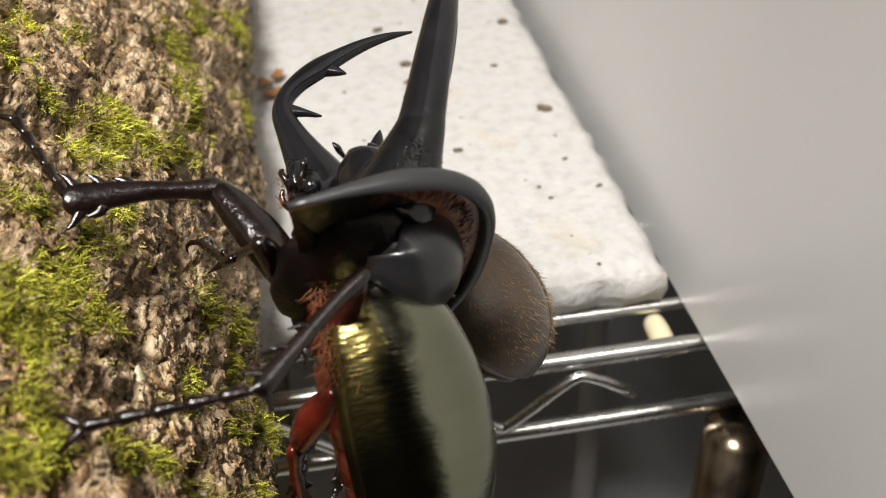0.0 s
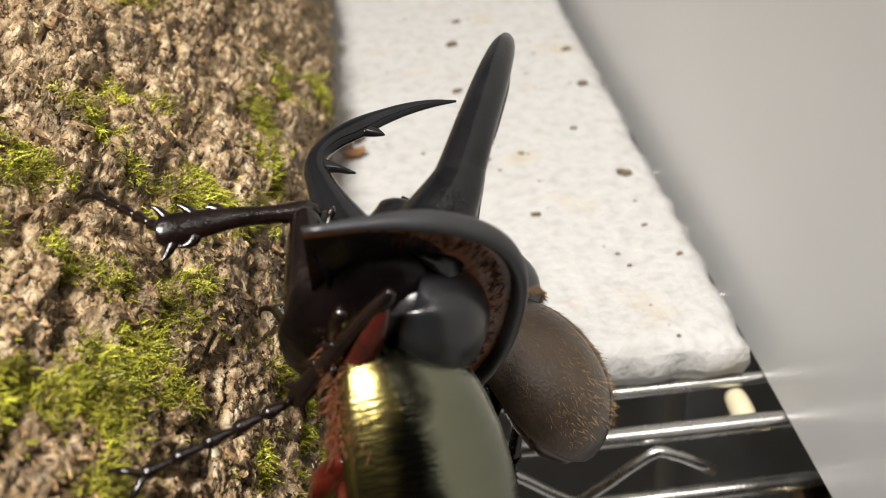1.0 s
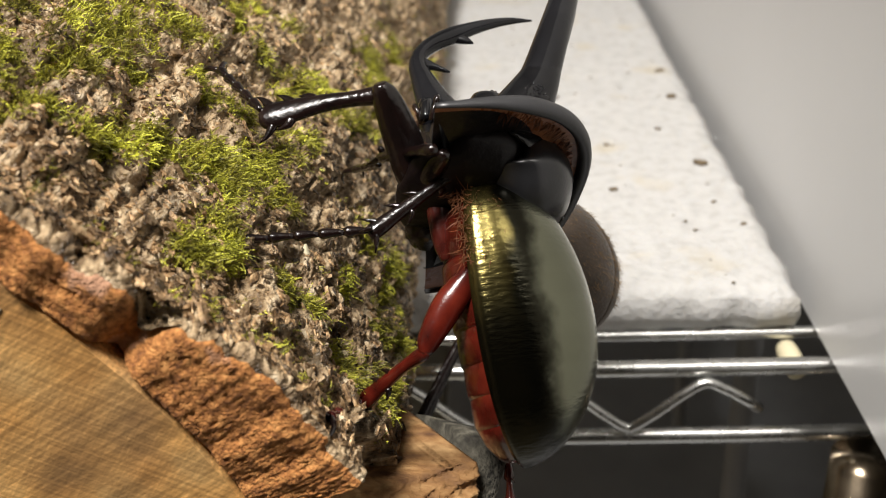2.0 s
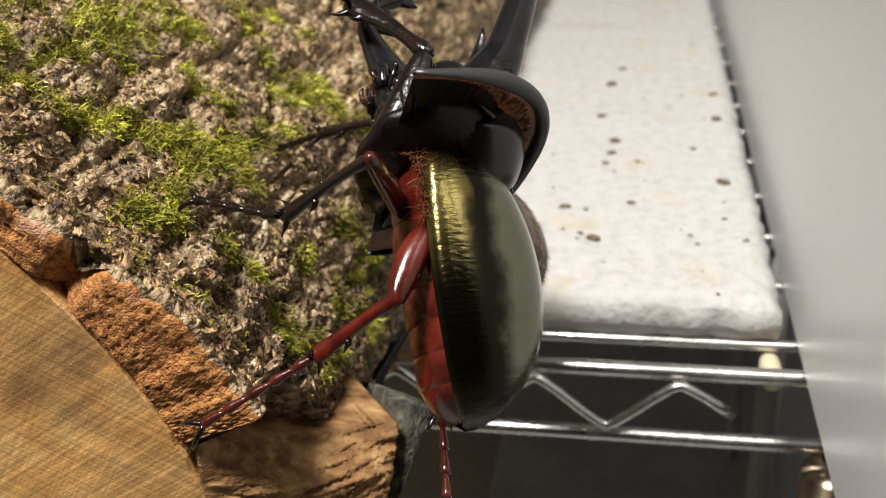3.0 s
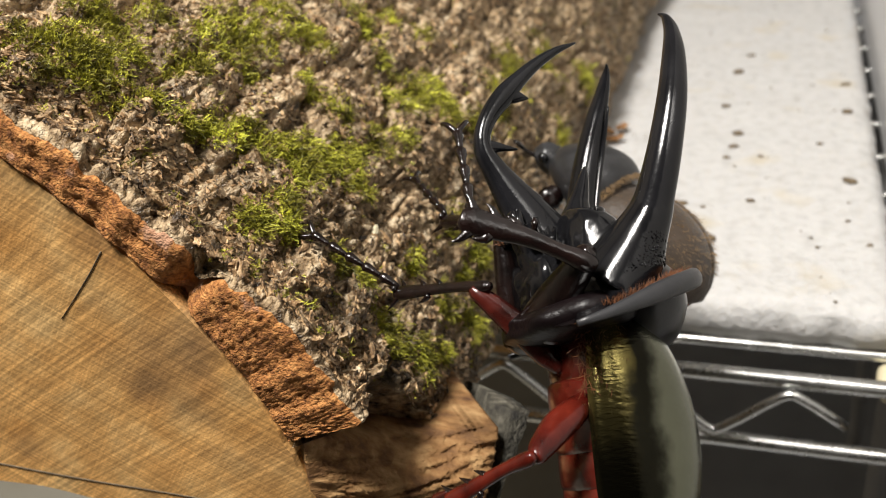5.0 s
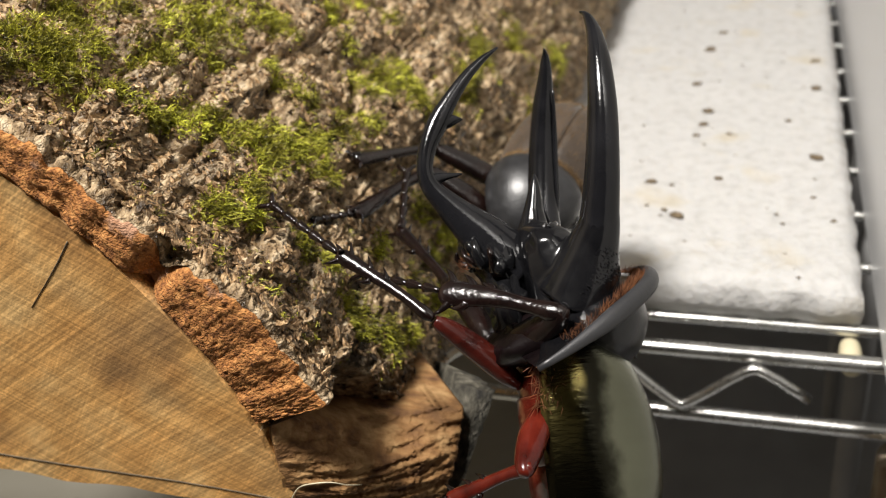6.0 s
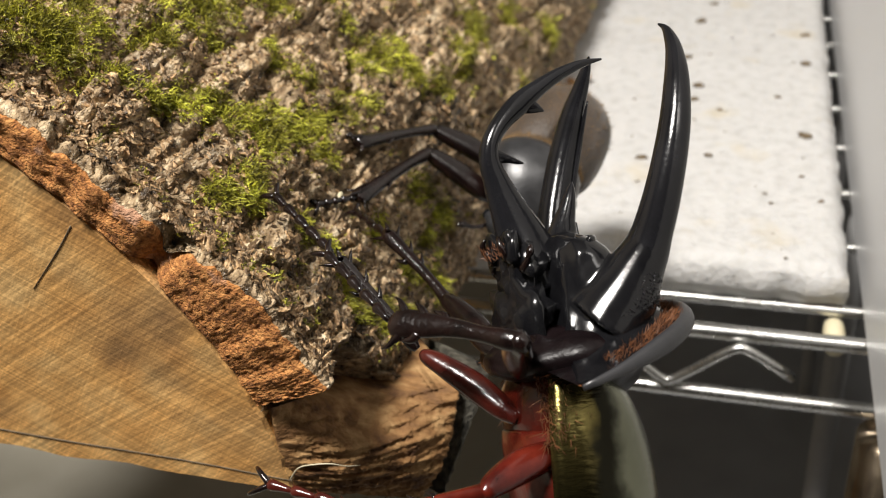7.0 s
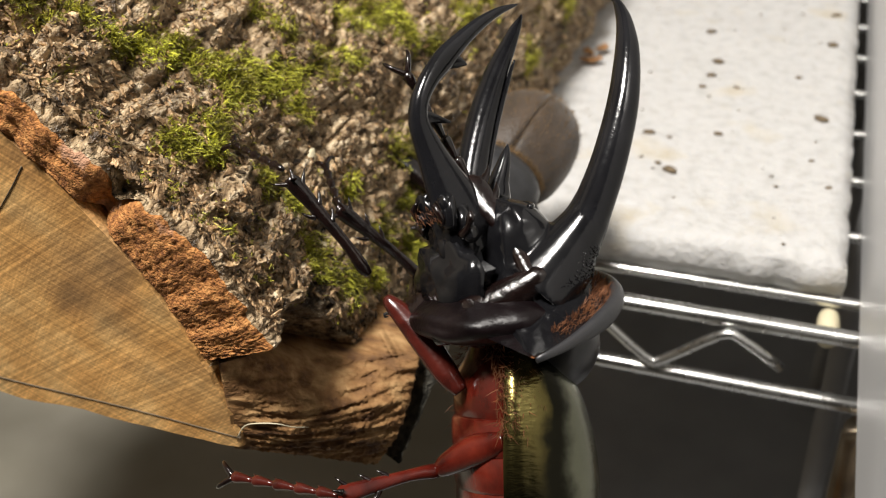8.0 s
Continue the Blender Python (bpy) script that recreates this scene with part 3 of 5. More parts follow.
def bark_chips():
    """A few pale chips that lie loose on the bark."""
    for name, a, y, size, mat, label in (("bark_chip", 0.265, -0.146, 0.0006, PALE, "tiny white speck lying on the mossy bark"),
                                         ("bark_chip", 0.578, -0.128, 0.0024, CLIP, "pale dry bark chip lying among moss"),
                                         ("bark_chip", 0.42, -0.112, 0.0032, CLIP, "pale flat bark chip lying on the bark"),
                                         ("bark_chip", 0.51, -0.118, 0.0026, CLIP, "pale flat bark chip lying on the bark")):
        x, z, nx, nz = section(a, bark_out(a, y) + 0.0006)
        bm = bmesh.new()
        bmesh.ops.create_icosphere(bm, subdivisions=2, radius=1)
        for v in bm.verts:
            k = 1 + 0.4 * noise.noise(v.co * 1.6 + Vector((a * 50, 0, 0)))
            v.co = Vector((v.co.x * 0.6, v.co.y * 1.2, v.co.z * 0.25)) * k * size
        ob = obj(name, bm, mat)
        ob.matrix_basis = body_pose((x, y, z), (-0.3 * nz, 1, 0.3 * nx), (nx, 0.2, nz))
        tagged(ob, label, "bark chip", "chips on the bark")


def crumbs():
    """Dark crumbs of soil and bark on the foam board, each a lump of its own."""
    rnd = random.Random(33)
    big = [(-0.016, 0.258, 5.1), (-0.017, 0.212, 5.3), (-0.079, 0.279, 5.8), (-0.083, 0.217, 4.8), (-0.074, 0.175, 5.0), (-0.075, 0.156, 4.3), (-0.078, 0.141, 3.3), (-0.061, 0.144, 2.8),
           (-0.019, 0.117, 5.9), (-0.021, 0.074, 2.1), (-0.013, 0.051, 2.8), (-0.080, 0.049, 5.6), (-0.095, 0.083, 4.7), (-0.085, 0.081, 2.1), (-0.064, 0.090, 3.4), (-0.086, 0.055, 2.4),
           (-0.073, 0.313, 4.8), (-0.034, 0.047, 2.0), (-0.028, 0.002, 1.4), (-0.032, 0.164, 2.9)]
    big += [(rnd.uniform(-0.14, -0.008), rnd.uniform(0.0, 0.5), rnd.uniform(0.7, 1.8)) for _ in range(90)]
    for i, (x, y, size) in enumerate(big):
        bm = bmesh.new()
        bmesh.ops.create_icosphere(bm, subdivisions=2 if size > 2 else 1, radius=1)
        s, turn = size * 0.0005, rnd.uniform(-0.5, 0.5)
        for v in bm.verts:
            k = 1 + 0.45 * noise.noise(v.co * 1.7 + Vector((i * 3.1, 0, 0)))
            c = Matrix.Rotation(turn, 3, "Z") @ Vector((v.co.x * 1.25, v.co.y * 0.75, v.co.z * 0.45))
            v.co = c * k * s
        ob = obj("crumb", bm, CRUMB)
        ob.location = (x, y, 0.0002 + 0.3 * s)
        tagged(ob, "dark brown crumb of soil lying on the foam board", "crumb", "crumbs on the foam board")
    for x, y, s, turn in ((-0.139, 0.154, 0.006, 0.4), (-0.137, 0.172, 0.005, 1.2), (-0.143, 0.165, 0.005, 2.2)):
        bm = bmesh.new()
        grid = [[bm.verts.new((s * (u - 1), s * 0.6 * (v - 1) * (1 - 0.5 * abs(u - 1)), s * (0.25 * (u - 1) ** 2 + 0.2 * (v - 1) ** 2))) for u in (0, 0.5, 1, 1.5, 2)] for v in (0, 1, 2)]
        low = [[bm.verts.new(v.co - Vector((0, 0, s * 0.06))) for v in r] for r in grid]
        for g in (grid, low):
            for r, q in zip(g, g[1:]):
                for k in range(4):
                    bm.faces.new((r[k], r[k + 1], q[k + 1], q[k]))
        ob = obj("leaf_scrap", bm, LEAF)
        ob.matrix_basis = Matrix.Translation((x, y, 0.0025)) @ Matrix.Rotation(turn, 4, "Z")
        tagged(ob, "dry brown leaf scrap lying on the foam board", "leaf scrap", "leaf scraps")


bark_chips()
crumbs()


# ---- beetles ----
K = 0.00092  # metres to a unit of the beetles' plan


def along(rows, y):
    """Linear reading of rows (y, values...), y falling or rising."""
    ys = [r[0] for r in rows]
    order = np.argsort(ys)
    return [float(np.interp(y, np.array(ys)[order], np.array([r[i] for r in rows])[order])) for i in range(1, len(rows[0]))]


ELYTRA_PROFILE = [(3, 12, 8), (0, 17.5, 12), (-5, 22, 16.5), (-14, 24.5, 21), (-26, 25.5, 24), (-40, 25.5, 24.5), (-52, 23.5, 22), (-62, 18, 16.5), (-69, 10, 9), (-72, 2, 2)]


def elytron_mesh(side, k=K, profile=ELYTRA_PROFILE):
    bm = bmesh.new()
    rows = []
    for y, w, h in spline(profile, 5):
        row = []
        for i in range(23):
            u = i / 22
            phi = math.radians(90 - 104 * u)
            lip = 0.6 * math.exp(-((u - 0.97) / 0.03) ** 2)
            x = side * (0.15 + (w + lip) * math.cos(phi)) if u > 0.001 else side * 0.15
            z = -1 + h * math.sin(phi) - 0.5 * math.exp(-(u / 0.03) ** 2)
            row.append(bm.verts.new((x * k, y * k, z * k)))
        rows.append(row)
    for r, s in zip(rows, rows[1:]):
        for i in range(22):
            bm.faces.new((r[i], r[i + 1], s[i + 1], s[i]))
    edge = rows[0] + [r[22] for r in rows[1:]] + rows[-1][21::-1] + [r[0] for r in rows[-2:0:-1]]
    inner = [bm.verts.new((v.co.x * 0.95, v.co.y * 0.985, v.co.z - 1.1 * k)) for v in edge]
    n = len(edge)
    for i in range(n):
        bm.faces.new((edge[i], edge[(i + 1) % n], inner[(i + 1) % n], inner[i]))
    return bm


def abdomen_ring(y0, y1, k=K, grow=1.0, profile=ELYTRA_PROFILE, depth=14.5):
    """One ventral plate, a half ring that bulges a little over the next."""
    bm = bmesh.new()
    rows = []
    for q, e in ((0.0, 0.955), (0.08, 0.99), (0.5, 1.0), (0.85, 0.985), (0.97, 0.96), (1.0, 0.92)):
        y = y0 + (y1 - y0) * q
        w, h = along(profile, y)
        row = []
        for i in range(21):
            phi = math.pi * (-0.06 + 1.12 * i / 20)
            d = depth * min(1, h / 16) * grow
            row.append(bm.verts.new((0.94 * w * e * math.cos(phi) * k, y * k, (-1.5 - d * e * max(-0.25, math.sin(phi))) * k)))
        rows.append(row)
    for r, s in zip(rows, rows[1:]):
        for i in range(20):
            bm.faces.new((r[i], r[i + 1], s[i + 1], s[i]))
    bm.faces.new(rows[0]), bm.faces.new(rows[-1])
    return bm


def blob(center, radii, k=K, rings=12, wob=0.0):
    bm = bmesh.new()
    bmesh.ops.create_uvsphere(bm, u_segments=20, v_segments=rings, radius=1)
    for v in bm.verts:
        s = 1 + wob * noise.noise(v.co * 2.3)
        v.co = Vector([(center[i] + radii[i] * v.co[i] * s) * k for i in range(3)])
    return bm


def hairs(spots, length, thick, seed, curl=0.3, mat=HAIR):
    """Many fine hairs; spots gives place and direction."""
    rnd = random.Random(seed)
    verts, faces = [], []
    for p, d in spots:
        d = (Vector(d).normalized() + Vector([rnd.gauss(0, curl) for _ in range(3)])).normalized()
        n = d.orthogonal().normalized()
        b = d.cross(n)
        L = length * rnd.uniform(0.6, 1.25)
        base = len(verts)
        bend = Vector([rnd.gauss(0, 0.15) for _ in range(3)]) * L
        for q, r in ((0, 1), (0.55, 0.7)):
            c = Vector(p) + d * L * q + bend * q * q
            for a in (0, 2.09, 4.19):
                verts.append(c + (n * math.cos(a) + b * math.sin(a)) * thick * r)
        verts.append(Vector(p) + d * L + bend)
        for i in range(3):
            j = (i + 1) % 3
            faces.append((base + i, base + j, base + 3 + j, base + 3 + i))
            faces.append((base + 3 + i, base + 3 + j, base + 6))
    me = bpy.data.meshes.new("hair")
    me.from_pydata([tuple(v) for v in verts], [], faces)
    me.materials.append(mat)
    return me


def rim_point(u):
    """The pronotum's hind rim, u from -1 (left corner) over the back to 1."""
    a = math.pi / 2 * u
    x = (41 if u < 0 else 37) * math.copysign(abs(math.sin(a)) ** 0.8, u)
    low = -21 if u < 0 else -21 + 10 * u * u
    z = low + (26.8 - low) * abs(math.cos(a)) ** (0.8 if u < 0 else 0.7)
    return (x, -3.5 - 7.5 * abs(u) ** 2, z)


def shield_point(i, q, sx, sz, dy):
    """A point of the shield's skin: i runs round the section, q forward from the rim."""
    if i <= 48:
        u = -1 + 2 * i / 48
        x, y, z = rim_point(u)
        # a bowl between the horns and a groove before the rim
        dip = 4 * math.exp(-(u / 0.32) ** 2) * math.exp(-((q - 0.55) / 0.3) ** 2) + 3.5 * math.exp(-((q - 0.16) / 0.1) ** 2) * (1 - 0.5 * abs(u)) - 0.5 * noise.noise((u * 3, q * 4, 3))
        # creases run back from the head over the flank
        fold = 0.6 * math.exp(-((abs(u) - 0.8) / 0.06) ** 2) * math.exp(-((q - 0.6) / 0.25) ** 2)
        z = -20 + (z + 20) * sz - dip + 9 * q - 2.2 * fold
        x *= 1 - 0.1 * fold + 0.03 * noise.noise((u * 7, q * 9, 8))
        # the flank sinks in behind the rim's corners
        sunk = min(1.0, q / 0.13) ** 0.7 * abs(u) ** 5
        x, z = x * (1 - (0.3 + 0.15 * q) * sunk), z + 11 * sunk
    else:
        v = (i - 48) / 24
        a, b = rim_point(1), rim_point(-1)
        x, y, z = [p + (r - p) * v for p, r in zip(a, b)]
        sunk = min(1.0, q / 0.13) ** 0.7
        x, z = x * (1 - (0.3 + 0.15 * q) * sunk), z + 11 * sunk
        z += (5 - 8 * sunk) * math.sin(math.pi * v) + 9 * q
    return (x * sx * K, (y * max(0, 1 - 2 * q) + dy) * K, z * K)


def skin(bm, rows, closed=False):
    """Faces between successive rows of vertices."""
    for r, s in zip(rows, rows[1:]):
        for i in range(len(r) if closed else len(r) - 1):
            j = (i + 1) % len(r)
            bm.faces.new((r[i], r[j], s[j], s[i]))


def melted(bm, voxel, rounds):
    """Overlapping closed shapes joined into one smooth skin."""
    me = bpy.data.meshes.new("melt")
    bmesh.ops.recalc_face_normals(bm, faces=bm.faces)
    bmesh.ops.triangulate(bm, faces=bm.faces)
    bm.to_mesh(me)
    bm.free()
    ob = new("melt", me)
    remesh = ob.modifiers.new("remesh", "REMESH")
    remesh.mode, remesh.voxel_size = "VOXEL", voxel
    smooth = ob.modifiers.new("smooth", "SMOOTH")
    smooth.factor, smooth.iterations = 0.5, rounds
    out = bmesh.new()
    out.from_mesh(ob.evaluated_get(bpy.context.evaluated_depsgraph_get()).to_mesh())
    bpy.data.objects.remove(ob)
    bpy.data.meshes.remove(me)
    return out


def pronotum(parent):
    bm = bmesh.new()
    sections = [(0.0, 0.98, 0.98, 0.8), (0.05, 0.84, 0.94, 1.7), (0.12, 0.68, 0.87, 3.4), (0.25, 0.6, 0.8, 6.5), (0.4, 0.58, 0.73, 10.5), (0.55, 0.55, 0.65, 14.5), (0.7, 0.5, 0.56, 18), (0.86, 0.4, 0.45, 20.5), (1.0, 0.24, 0.33, 22)]
    rings = spline(sections, 4)
    rows = [[bm.verts.new(shield_point(i, *r)) for i in range(72)] for r in rings[:13]]
    skin(bm, rows, True)
    shell = part("pronotum", bm, SHELL, parent, "glossy black shield bearing two long horns")
    # the dome and the horns' roots, run into one another
    bm = bmesh.new()
    rows = [[bm.verts.new(shield_point(i, *r)) for i in range(72)] for r in rings[10:]]
    skin(bm, rows, True)
    bm.faces.new(rows[-1]), bm.faces.new(rows[0])
    for s in (-1, 1):
        tube(bm, mm([(16 * s, -1, 3, 13, 11), (19.2 * s, 4, 7, 10, 9.4), (22 * s, 9.5, 10.6, 7.7, 7.3), (24.3 * s, 14.5, 13.8, 6.1, 5.8), (25.7 * s, 20, 16.4, 5.0, 4.8), (26.4 * s, 24, 18, 3.6, 3.6)]), 4, 20)
    tube(bm, mm([(0, 4, 2, 13, 8), (0, 11, 1, 11, 7), (0, 16, 2.6, 8, 5.6), (0, 20.5, 4.8, 5, 4.2), (0, 25, 6.6, 3.2, 3), (0, 28, 8, 1.8, 1.8)]), 4, 16)
    dome = part("dome", melted(bm, 0.55 * K, 14), SHELL, shell, "smooth glossy dome between the horns")
    # a fine keel runs from the middle horn back over the dome
    bm = bmesh.new()
    tube(bm, mm([(0, 24, 9.6, 0.5, 0.5), (0.4, 20, 9.6, 0.8, 0.7), (-0.3, 15, 9.9, 0.9, 0.7), (0.2, 10, 11, 0.8, 0.6), (0, 6, 12.3, 0.3, 0.3)]), 4, 8)
    part("keel", bm, SHELL, shell)
    # the raised front margin round the neck of the head
    bm = bmesh.new()
    ring = [shield_point(i, 0.78, 0.455, 0.51, 19.3) for i in list(range(10, 39, 2))]
    tube(bm, [(*p, 0.9 * K, 0.8 * K) for p in ring], 3, 10, (0, 1, 0))
    part("front_margin", bm, SHELL, shell, "raised shiny front edge")
    bm = bmesh.new()
    tube(bm, [(*[K * c for c in rim_point(-1 + 2 * i / 32)], K * 2.6 * (0.3 + min(0.7, 2.6 * (1 - abs(-1 + 2 * i / 32)))), K * 1.9 * (0.25 + min(0.75, 2.6 * (1 - abs(-1 + 2 * i / 32))))) for i in range(33)], 2, 12, (0, 1, 0))
    part("rim", bm, RIM, shell, "smooth raised hind rim")
    rnd = random.Random(14)
    spots = []
    for _ in range(1800):
        u = rnd.uniform(-0.9, 0.9)
        x, y, z = rim_point(u)
        q = rnd.uniform(0.84, 0.95)
        spots.append((Vector((x * q, y + 1.2 + 8 * (0.95 - q), -18 + (z + 18) * (q + 0.04))) * K, (x * 0.3, 12, z * 0.3)))
    fr = new("hair_fringe", hairs(spots, 1.9 * K, 0.09 * K, 15))
    fr.parent = shell
    tagged(fr, "orange hair before the rim", kind="stuff")
    # hind face: a brown membrane under the rim, dark within
    for nm, mat, qs in (("membrane", MEMBRANE, (0.0, 0.08, 0.2, 0.34, 0.46)), ("hind_face", HIP, (0.46, 0.6, 0.8, 1.0))):
        bm = bmesh.new()
        rows = []
        for q in qs:
            row = []
            for i in range(49):
                x, y, z = rim_point(-1 + 2 * i / 48)
                e = max(0.0, min(1.0, (-1 + 2 * i / 48 + 0.95) / 0.75))
                e = 0.12 + 0.88 * e * e * (3 - 2 * e)
                s = 0.97 - 0.6 * (q * e if q <= 0.46 else 0.46 * e + (q - 0.46) * (1 - 0.46 * e) / 0.54)
                row.append(bm.verts.new((x * s * K, (y + 0.2 + 4 * max(0.0, q - 0.44)) * K, (-16 + (z + 16) * s) * K)))
            rows.append(row)
        for r, s in zip(rows, rows[1:]):
            for i in range(48):
                bm.faces.new((r[i], r[i + 1], s[i + 1], s[i]))
        if nm == "hind_face":
            bm.faces.new(rows[-1])
        part(nm, bm, mat, shell, "brown membrane under the rim" if nm == "membrane" else "")
    spots = []
    rnd = random.Random(4)
    for _ in range(500):
        x, y, z = rim_point(rnd.uniform(-0.8, 0.8))
        s = rnd.uniform(0.86, 0.93)
        spots.append((Vector((x * s, y + 0.1, -16 + (z + 16) * s)) * K, (-x * 0.9, -12, -(z + 14) * 0.9)))
    fr = new("hair_fringe", hairs(spots, 2.2 * K, 0.1 * K, 5))
    fr.parent = shell
    tagged(fr, "short orange hair under the rim", kind="stuff")
    for s in (-1, 1):
        part("coxa", blob((10 * s, -7, -15), (8, 6, 5.5), wob=0.25), LEG, shell, "dark hip of the front leg")
    part("hip_plate", blob((-5, -7, -6), (23, 7, 19), rings=24, wob=0.1), HIP, shell, "dark leathery plate under the shield")
    part("underside", blob((0, 2, -12), (14, 11, 6), wob=0.45), SHELL, shell)
    for s in (-1, 1):
        bm = bmesh.new()
        tube(bm, mm([(22.5 * s, 9, 11, 6.6, 6.2), (25 * s, 16, 14.5, 5.6, 5.3), (27.8 * s, 28, 19.8, 4.8, 4.6), (28.5 * s, 42, 26, 4.4, 4.0), (26.6 * s, 54, 31.2, 3.7, 3.2), (23.6 * s, 62, 34.6, 2.6, 2.2), (21 * s, 66.7, 36, 1.7, 1.4), (19.2 * s, 69, 36.4, 0.9, 0.8), (17.6 * s, 70.4, 36.0, 0.25, 0.25)]), 6, 18, (1, 0, -0.45 * s))
        horn = part("pronotal_horn", bm, HORN, shell, "long smooth curved black horn")
        bm = bmesh.new()
        tube(bm, mm([(24.6 * s, 22, 21.3, 0.4, 0.4), (25.2 * s, 28, 24.0, 1.0, 0.9), (25.8 * s, 36, 27.3, 1.2, 1.0), (25.2 * s, 44, 30.5, 1.1, 0.9), (23.4 * s, 52, 33.2, 0.8, 0.6), (21.4 * s, 58, 34.9, 0.3, 0.3)]), 4, 8)
        part("keel", bm, HORN, horn, "pitted ridge along the horn's inner side")
        rnd = random.Random(40 + s)
        bm = bmesh.new()
        for _ in range(260):
            y = rnd.uniform(0, 9)
            x, z, ra, rb = along([(-3, 17, 4, 13, 11), (3, 19.5, 7.5, 9.4, 8.6), (9, 22.5, 11, 7, 6.7), (16, 25, 14.5, 5.5, 5.2), (28, 27.8, 19.8, 4.7, 4.6), (42, 28.5, 26, 4.4, 4.2)], y)
            a = rnd.uniform(-0.6, 1.9) if y < 15 else rnd.gauss(2.8, 0.15)
            r = rnd.uniform(0.16, 0.34)
            g = bmesh.ops.create_icosphere(bm, subdivisions=1, radius=r * K)
            for v in g["verts"]:
                v.co += Vector((s * (x + ra * math.cos(a) * 0.98), y, z + rb * math.sin(a) * 0.98)) * K
        tagged(part("granulation", bm, SHELL, shell, "shiny grains at the horn's root"), kind="stuff")
    bm = bmesh.new()
    tube(bm, mm([(0, 12, -1, 11, 7), (0, 17, 2, 7, 5), (0, 22, 4.8, 4, 3.6), (0, 27, 7.6, 2.6, 2.5), (0, 32, 10, 1.5, 1.4), (0, 34.8, 11.2, 0.3, 0.3)]), 4, 12)
    part("middle_horn", bm, HORN, shell, "short pointed middle horn")
    return shell


def head(parent):
    """The head in the shield's plan."""
    def low(rows):
        return mm([(x, y - 9, z + 3, *r) for x, y, z, *r in rows])

    bm = blob((0, 14, -9), (8.5, 10, 6.5), wob=0.4)
    capsule = part("head", bm, SHELL, parent, "small black head with one long toothed horn")
    bm = bmesh.new()
    tube(bm, mm([(0, 10, -4, 8, 8.8), (0, 17, -6.4, 6.6, 8.6), (0, 24, -8.2, 4.8, 7), (0, 31, -10.5, 3.7, 5.2), (0, 38, -12.6, 3.0, 3.7), (0, 44, -13.9, 2.6, 2.8), (0, 49, -12.7, 2.5, 2.4), (0, 54, -8.6, 2.4, 2.6), (0, 58.4, -2.6, 2.2, 3.0), (0, 62.3, 4, 1.9, 2.3), (0, 65.6, 11, 1.5, 1.7), (0, 67.8, 18, 1.0, 1.1), (0, 68.7, 24.4, 0.3, 0.3)]), 6, 16)
    part("head_horn", bm, HORN, capsule, "long upcurved horn with teeth on its inner side")
    bm = bmesh.new()
    tube(bm, mm([(0, 45, -13.5, 2.0, 3.0), (0, 44.7, -10.6, 1.4, 1.8), (0, 43.9, -8, 0.95, 1.05), (0, 43, -5.8, 0.65, 0.65), (0, 42.5, -4.2, 0.25, 0.25)]), 4, 10)
    part("horn_tooth", bm, HORN, capsule)
    bm = bmesh.new()
    tube(bm, mm([(0, 58, -1, 1.5, 2.6), (0, 57, 1.6, 1.1, 1.7), (0, 56.2, 3.4, 0.6, 0.7), (0, 55.8, 4.2, 0.2, 0.2)]), 3, 8)
    part("horn_tooth", bm, HORN, capsule)
    for s in (-1, 1):
        part("eye", blob((9.2 * s, 15, -11), (2.0, 2.4, 2.2)), SHELL, capsule, "round glossy eye")
        bm = bmesh.new()
        tube(bm, low([(8 * s, 24, -16, 1.4, 1.1), (10 * s, 25.5, -16, 0.9, 0.8), (11 * s, 27, -15.5, 0.7, 0.7), (11.5 * s, 28.5, -15, 1.3, 1.0), (11.5 * s, 30, -14.5, 0.4, 0.4)]), 3, 8)
        part("antenna", bm, LEG, capsule)
        bm = bmesh.new()
        tube(bm, low([(4 * s, 27, -17, 3.6, 2.2), (5.5 * s, 30.5, -17, 2.8, 1.8), (5.5 * s, 33, -16, 1.6, 1.2), (4.5 * s, 34.5, -15, 0.4, 0.4)]), 3, 8)
        part("mandible", bm, SHELL, capsule)
        bm = bmesh.new()
        tube(bm, low([(4 * s, 27, -18, 1.1, 1.1), (5.5 * s, 29.5, -19.5, 0.9, 0.9), (5 * s, 31.5, -20, 0.8, 0.8), (4 * s, 33, -19.5, 0.4, 0.4)]), 3, 8)
        part("palp", bm, LEG, capsule)
    bm = bmesh.new()
    for s in (-1, 1):
        tube(bm, low([(1.5 * s, 26, -15, 4, 1.6), (3.5 * s, 30, -17, 3.6, 1.4), (5 * s, 33, -17.5, 2.4, 1.2), (5.6 * s, 34.5, -17, 0.6, 0.5)]), 3, 10)
    part("clypeus", bm, SHELL, capsule, "notched black lip plate")
    rnd = random.Random(8)
    spots = [(Vector((rnd.uniform(-6, 6), 20 + rnd.uniform(-2, 2), -16 + rnd.uniform(-2, 1))) * K, (rnd.uniform(-0.4, 0.4), 1, -0.5)) for _ in range(90)]
    mb = new("mouth_brush", hairs(spots, 1.8 * K, 0.1 * K, 9))
    mb.parent = capsule
    return capsule


def femur_mesh(L, fat=1.0):
    bm = bmesh.new()
    return tube(bm, [(0, -2 * K, 0, 2.6 * K * fat, 2.2 * K * fat), (0, 0.12 * L, 0, 4.4 * K * fat, 3.3 * K * fat), (0.6 * K, 0.45 * L, 0, 5.0 * K * fat, 3.6 * K * fat), (0.4 * K, 0.8 * L, 0, 4.0 * K * fat, 3.0 * K * fat), (0, 0.96 * L, 0, 3.0 * K * fat, 2.5 * K * fat), (0, 1.03 * L, 0, 1.6 * K * fat, 1.6 * K * fat)], 4, 14)


